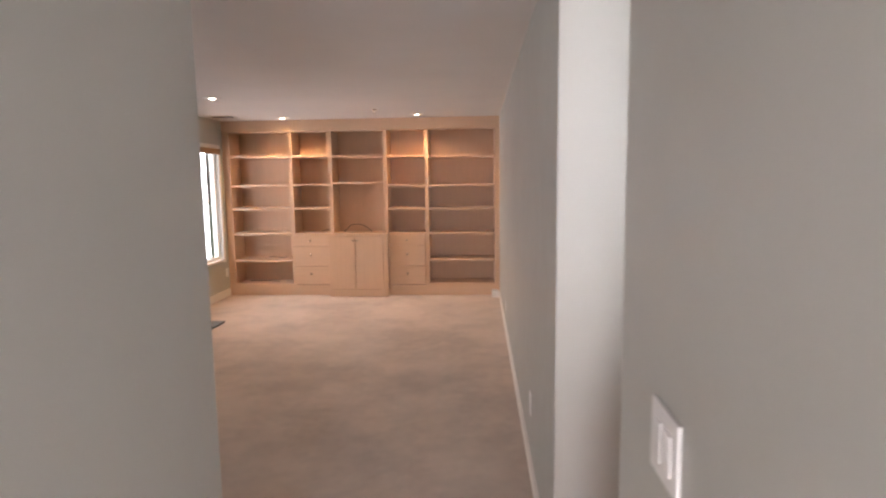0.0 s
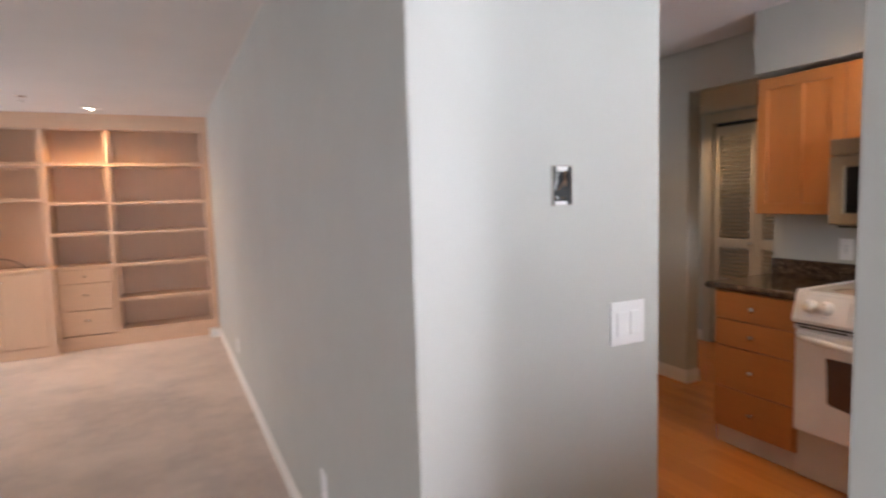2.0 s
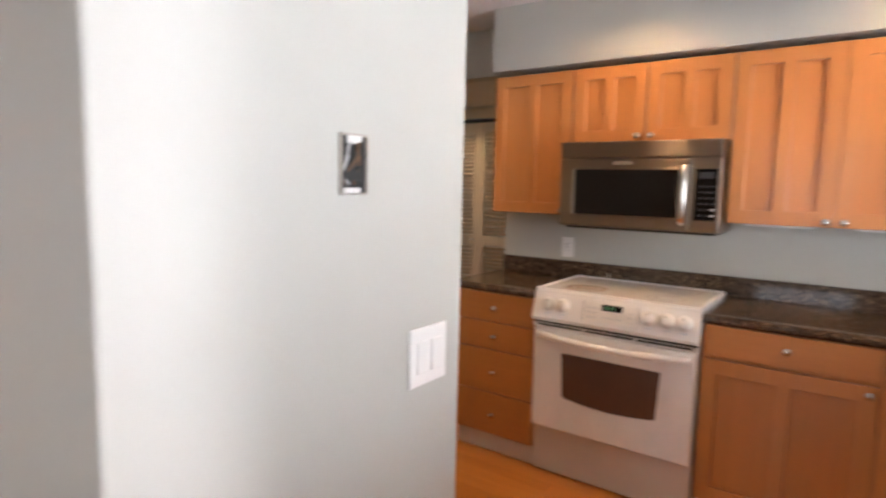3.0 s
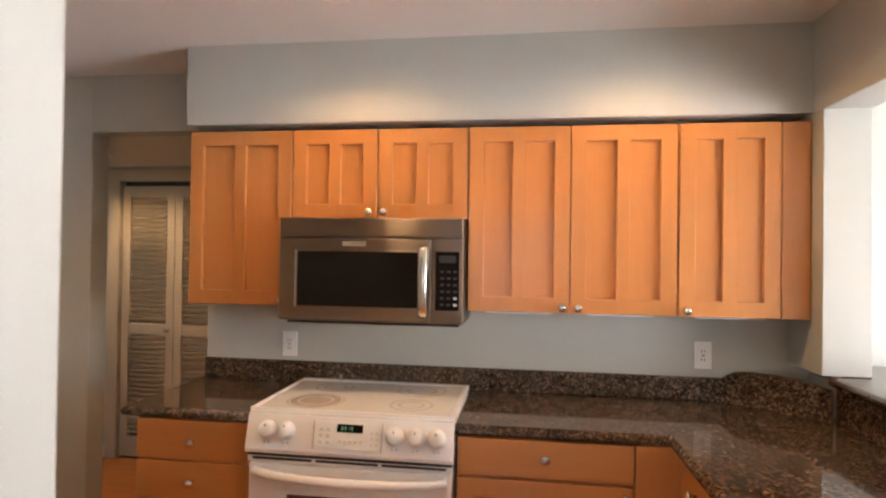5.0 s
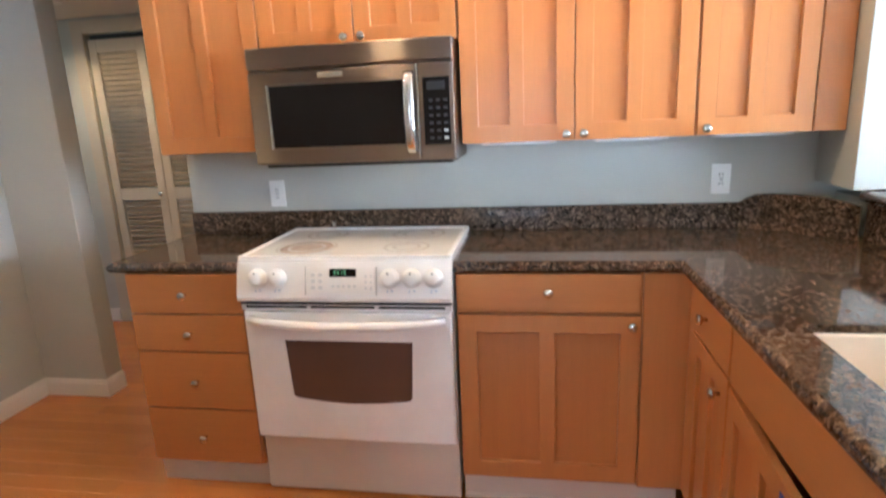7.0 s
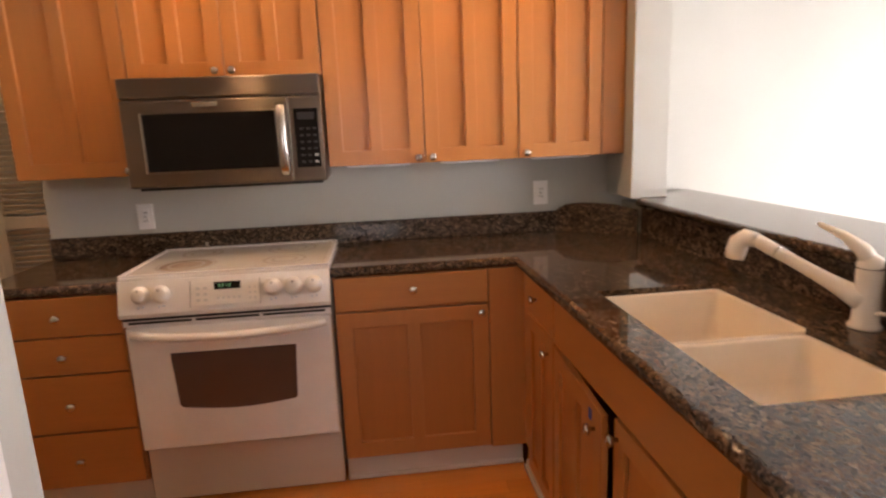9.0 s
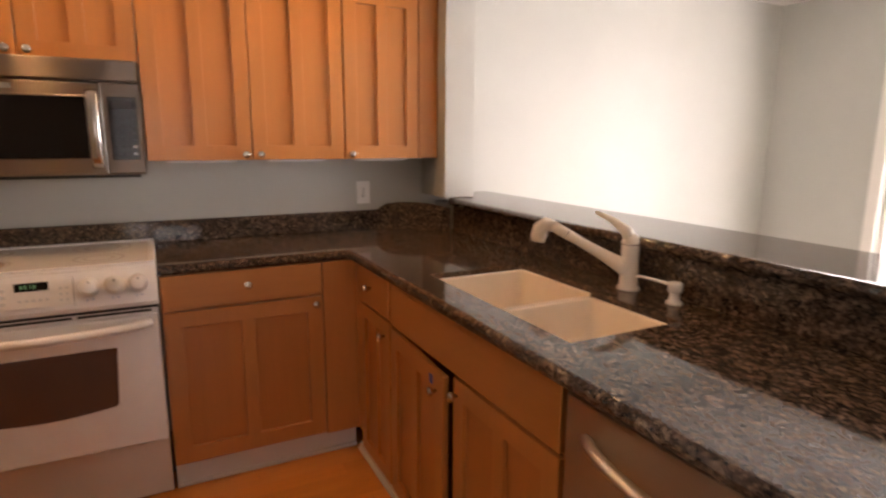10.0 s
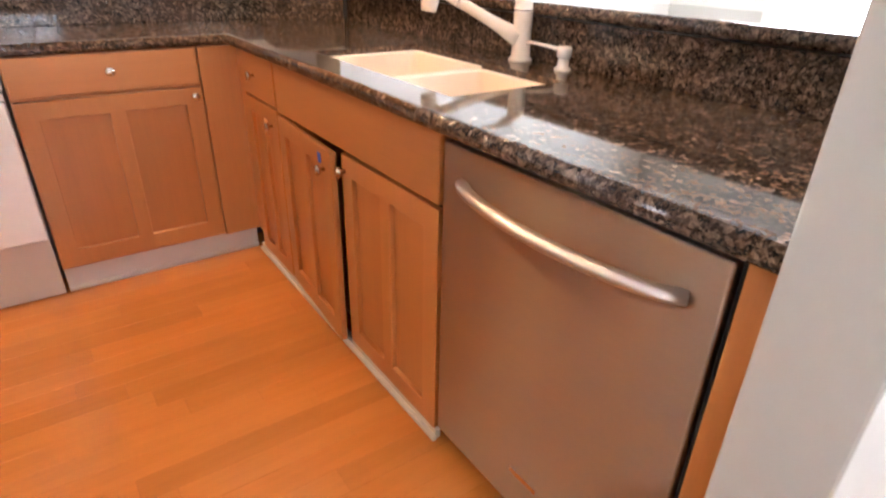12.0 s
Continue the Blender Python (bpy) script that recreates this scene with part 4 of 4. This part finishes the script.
# ---------- lamps, vents and sprinklers in the ceilings ----------


def downlight(x, y, z, label):
    ob = thing("downlight", (x, y, z), label, "downlight", "recessed downlights")
    part("trim_ring", lathe([(0.062, 0), (0.082, -0.002), (0.086, -0.006), (0.064, -0.009)][::-1], (x, y, z), (0, 0, 1), 32), TRIM, ob)
    part("lens", lathe([(0.058, -0.004), (0.058, -0.006), (0.03, -0.009), (0.004, -0.010)][::-1], (x, y, z), (0, 0, 1), 28), LAMP_ON, ob)


for _x, _y in LIVING_CANS:
    downlight(_x, _y, LIVING_H, "lit recessed ceiling downlight with white trim")
for _x, _y, _p in KITCHEN_CANS:
    downlight(_x, _y, KITCHEN_H, "lit recessed kitchen ceiling downlight; the one nearest the west wall is added")
# Fixture for the added passage lamp.
downlight(4.25, 3.95, 2.125, "unseen passage ceiling downlight added as fill")


def sprinkler(x, y, z):
    ob = thing("sprinkler", (x, y, z), "small ceiling fire sprinkler head", "sprinkler", "fire sprinklers")
    part("escutcheon", lathe([(0.004, -0.012), (0.03, -0.008), (0.034, 0.0)], (x, y, z), (0, 0, 1), 20), CHROME, ob)
    part("frame", boxes((x - 0.012, x - 0.008, y - 0.003, y + 0.003, z - 0.045, z - 0.01), (x + 0.008, x + 0.012, y - 0.003, y + 0.003, z - 0.045, z - 0.01)), BRASS, ob)
    part("deflector", lathe([(0.004, 0), (0.018, 0.001), (0.018, 0.003), (0.004, 0.004)], (x, y, z - 0.048), (0, 0, 1), 16), BRASS, ob)


sprinkler(-0.62, 2.1, LIVING_H)
sprinkler(-0.75, 6.3, LIVING_H)

_v = thing("ceiling_vent", (-2.72, 6.7, LIVING_H), "grey slotted ceiling air vent", "vent")
part("frame", boxes((-2.88, -2.56, 6.62, 6.64, LIVING_H - 0.008, LIVING_H), (-2.88, -2.56, 6.76, 6.78, LIVING_H - 0.008, LIVING_H), (-2.88, -2.86, 6.64, 6.76, LIVING_H - 0.008, LIVING_H), (-2.58, -2.56, 6.64, 6.76, LIVING_H - 0.008, LIVING_H)), TRIM, _v)
part("backing", box(-2.86, -2.58, 6.64, 6.76, LIVING_H - 0.004, LIVING_H), BLACK, _v)
for _i in range(6):
    part("slat", box(-2.86, -2.58, 6.648 + _i * 0.019, 6.654 + _i * 0.019, LIVING_H - 0.008, LIVING_H - 0.004), KEYGREY, _v)

# ---------- living room ----------


def bookcase():
    f, back = 7.235, 7.59
    ob = thing("bookcase", (-1.15, 7.4, 0), "built-in pale birch bookcase wall with drawers and cupboard", "bookcase")
    xl, xr = -2.998, 0.692
    part("back_panel", box(xl, xr, back - 0.012, back, 0.05, 2.3), SHELFWOOD, ob)
    posts = [(xl, -2.9), (-2.102, -2.048), (-1.566, -1.508), (-0.82, -0.77), (-0.272, -0.222), (0.648, xr)]
    for i, (a, b) in enumerate(posts):
        part("upright", box(a, b, f, back - 0.012, 0.14, 2.205, 0.003), SHELFWOOD, ob)
    part("fascia", box(xl, xr + 0.019, f - 0.012, f + 0.1, 2.205, LIVING_H - 0.001, 0.003), SHELFWOOD_H, ob)
    part("plinth", box(xl, xr, f - 0.006, f + 0.03, 0.0, 0.14, 0.003), SHELFWOOD_H, ob)
    part("scribe_strip", box(xr, 0.712, f + 0.002, f + 0.03, 0.0, 2.205), SHELFWOOD, ob)

    def shelf(a, b, z, t=0.026, y0=f + 0.004):
        part("shelf", box(a, b, y0, back - 0.012, z - t, z, 0.003), SHELFWOOD_H, ob)
    for a, b, levels in ((-2.9, -2.102, (1.905, 1.51, 1.2, 0.86, 0.49, 0.16)), (-2.048, -1.566, (1.895, 1.515, 1.2, 0.85)), (-1.508, -0.82, (1.885, 1.535, 0.845)),
                         (-0.77, -0.272, (1.88, 1.495, 1.185, 0.85)), (-0.222, 0.648, (1.87, 1.485, 1.18, 0.85, 0.49, 0.165))):
        for z in levels:
            shelf(a, b, z, 0.032)
    for a, b in ((-2.095, -1.572), (-0.765, -0.279)):
        for z0, z1, k in ((0.15, 0.40, 0.3), (0.405, 0.675, 0.56), (0.68, 0.815, 0.75)):
            d = slab_front(ob, "y-", f, a, b, z0, z1, ((a + b) / 2, k), SHELFWOOD_H, size=0.8)
    cup = part("cupboard", box(-1.568, -0.77, 7.12, f + 0.01, 0.1, 0.83), SHELFWOOD, ob)
    part("cupboard_top", box(-1.58, -0.758, 7.1, f + 0.02, 0.83, 0.86, 0.004), SHELFWOOD_H, ob)
    part("cupboard_plinth", box(-1.568, -0.77, 7.115, 7.14, 0.0, 0.1, 0.003), SHELFWOOD_H, ob)
    for a, b, k in ((-1.56, -1.206, -1.23), (-1.2, -0.83, -1.175)):
        d = part("door", box(a, b, 7.1, 7.12, 0.11, 0.815, 0.003), SHELFWOOD, cup)
        knob(d, "y-", 7.12, k, 0.76, size=0.7)
    part("cupboard_stile", box(-0.826, -0.768, 7.1, 7.12, 0.0, 0.825, 0.003), SHELFWOOD, cup)


bookcase()


def cable(points, label, mat=BLACK, r=0.005):
    pts = []
    P = [Vector(p) for p in points]
    for a, b, c, d in zip([P[0]] + P[:-2], P[:-1], P[1:], P[2:] + [P[-1]]):
        for i in range(5):
            t = i / 5
            pts.append(0.5 * ((2 * b) + (c - a) * t + (2 * a - 5 * b + 4 * c - d) * t * t + (3 * b - a - 3 * c + d) * t ** 3))
    pts.append(P[-1])
    solid("cable", tube(pts, r, 6), mat, label, "cable")


cable([(-1.42, 7.45, 0.851), (-1.3, 7.4, 0.95), (-1.15, 7.42, 0.94), (-1.02, 7.4, 0.852)], "black cable arching over the cupboard top")
cable([(-1.75, 7.5, 0.855), (-1.68, 7.4, 0.875), (-1.58, 7.42, 0.9)], "black cable end on the shelf")
cable([(-2.8, 7.45, 0.165), (-2.65, 7.36, 0.185), (-2.5, 7.42, 0.166), (-2.35, 7.38, 0.166)], "dark cable on the bottom shelf")
cable([(-2.5, 7.45, 0.495), (-2.42, 7.38, 0.515), (-2.3, 7.4, 0.5), (-2.22, 7.4, 0.512)], "dark cable on the low shelf")
solid("cable_box", box(0.605, 0.695, 7.06, 7.18, 0.0, 0.085, 0.006), PLASTIC, "small white plastic box by the bookcase end", "box")


def fireplace():
    ob = thing("fireplace", (-2.85, 4.8, 0), "white fireplace surround with a dark mantel shelf", "fireplace")
    part("breast", boxes((-3.0, -2.86, 4.0, 4.35, 0, 1.12), (-3.0, -2.86, 5.15, 5.5, 0, 1.12), (-3.0, -2.86, 4.35, 5.15, 0.8, 1.12)), TRIM, ob)
    part("firebox", box(-2.995, -2.97, 4.35, 5.15, 0, 0.8), BLACK, ob)
    part("mantel", box(-3.0, -2.72, 3.9, 5.62, 1.12, 1.165, 0.006), SLATE, ob)
    solid("hearth", box(-3.0, -2.39, 3.8, 5.72, 0.0, 0.018, 0.004), SLATE, "dark slate hearth slab set in the carpet", "hearth")


fireplace()


def shrub(x, y, h):
    ob = thing("shrub", (x, y, -0.6), "dark leafy shrub outside the window", "shrub")
    rnd = random.Random(9)
    part("trunk", tube([(x, y, -0.6), (x + 0.03, y + 0.02, 0.3), (x - 0.02, y + 0.05, h)], [0.05, 0.04, 0.015], 8), BARK, ob)
    bm = bmesh.new()
    for i in range(420):
        a, b = rnd.uniform(0, 6.283), rnd.uniform(-1, 1)
        rad = 0.45 * rnd.uniform(0.35, 1.0)
        c = Vector((x + rad * math.cos(a) * (1 - b * b * 0.4), y + rad * math.sin(a) * (1 - b * b * 0.4), h * 0.62 + b * h * 0.5))
        u = Vector((rnd.uniform(-1, 1), rnd.uniform(-1, 1), rnd.uniform(-1, 1))).normalized() * 0.05
        w = u.cross(Vector((rnd.uniform(-1, 1), rnd.uniform(-1, 1), 1))).normalized() * 0.022
        bm.faces.new([bm.verts.new(c - u), bm.verts.new(c + w), bm.verts.new(c + u), bm.verts.new(c - w)])
    part("crown", bm, LEAF, ob)


shrub(-4.2, 6.0, 1.5)
structure("ground", box(-60, 60, -60, 60, -0.75, -0.65), LEAF, "dull garden ground outside", "ground")

# ---------- passage closet ----------


def louver_closet():
    ob = thing("door_closet", (4.78, 3.75, 0), "cream louvered bifold closet doors, closed", "door", kind="structure")
    y0, y1, z1 = 3.33, 4.17, 2.02
    for d in ((4.76, 4.778, y1, y1 + 0.085, 0, z1 + 0.085), (4.76, 4.778, y0 - 0.085, y0, 0, z1 + 0.085), (4.7595, 4.778, y0, y1, z1, z1 + 0.085)):
        part("casing", box(*d, r=0.004), LOUVER, ob)
    # Black strip fills the head gap in place of its shade.
    part("head_gap", box(4.82, 4.83, y0, y1, 1.98, 2.02), BLACK, ob)
    slat = to_mesh("slat", box(-0.016, 0.016, -0.145, 0.145, -0.0035, 0.0035), LOUVER, (0, 0, 0))
    for a, b in ((3.752, 4.165), (3.335, 3.748)):
        d = [(4.79, 4.822, a, a + 0.06, 0.012, 1.985), (4.79, 4.822, b - 0.06, b, 0.012, 1.985)]
        d += [(4.791, 4.821, a + 0.06, b - 0.06, z, zz) for z, zz in ((0.012, 0.16), (0.90, 0.985), (1.90, 1.985))]
        leaf = part("leaf", boxes(*d, r=0.002), LOUVER, ob)
        for lo, hi in ((0.17, 0.895), (0.995, 1.895)):
            n = int((hi - lo) / 0.034)
            for i in range(n):
                s = new("slat", slat)
                s.parent = leaf
                s.matrix_basis = Matrix.Translation(Vector((4.806, (a + b) / 2, lo + 0.017 + i * (hi - lo) / n)) - ORIGIN[leaf]) @ Matrix.Rotation(radians(48), 4, "Y")
    part("knob", lathe([(r * 1.1, h) for r, h in KNOB], (4.79, 3.785, 0.945), (-1, 0, 0), 14), CHROME, ob)


louver_closet()

# ---------- strip flooring, board by board ----------


def strip_floor():
    w = 0.083
    meshes = {}
    rnd = random.Random(11)
    x = 0.728 + w / 2
    while x < 4.82:
        y_end, y = (3.9, 0.62) if x < 3.1 else (4.9, 2.2)
        if x > 3.1 and x < 3.5:
            y_end = 3.9
        y += rnd.uniform(-0.5, 0.0)
        y = max(y, 2.62 if x > 3.72 else 0.05)
        while y < y_end:
            ln = rnd.choice((0.55, 0.75, 0.95, 1.25))
            if ln not in meshes:
                bm = bmesh.new()
                a, h, c = w / 2 - 0.0002, ln / 2 - 0.0002, 0.0007
                top = [bm.verts.new(p) for p in ((-a + c, -h + c, 0), (a - c, -h + c, 0), (a - c, h - c, 0), (-a + c, h - c, 0))]
                mid = [bm.verts.new(p) for p in ((-a, -h, -c), (a, -h, -c), (a, h, -c), (-a, h, -c))]
                low = [bm.verts.new(p) for p in ((-a, -h, -0.015), (a, -h, -0.015), (a, h, -0.015), (-a, h, -0.015))]
                bm.faces.new(top)
                for p, q in ((top, mid), (mid, low)):
                    for i in range(4):
                        bm.faces.new((q[i], q[(i + 1) % 4], p[(i + 1) % 4], p[i]))
                bmesh.ops.recalc_face_normals(bm, faces=bm.faces[:])
                meshes[ln] = to_mesh("plank", bm, OAK, (0, 0, 0))
            ob = new("plank", meshes[ln])
            ob.parent = floor
            ob.location = (x, y + ln / 2, rnd.uniform(-0.0004, 0.0))
            y += ln
        x += w


strip_floor()
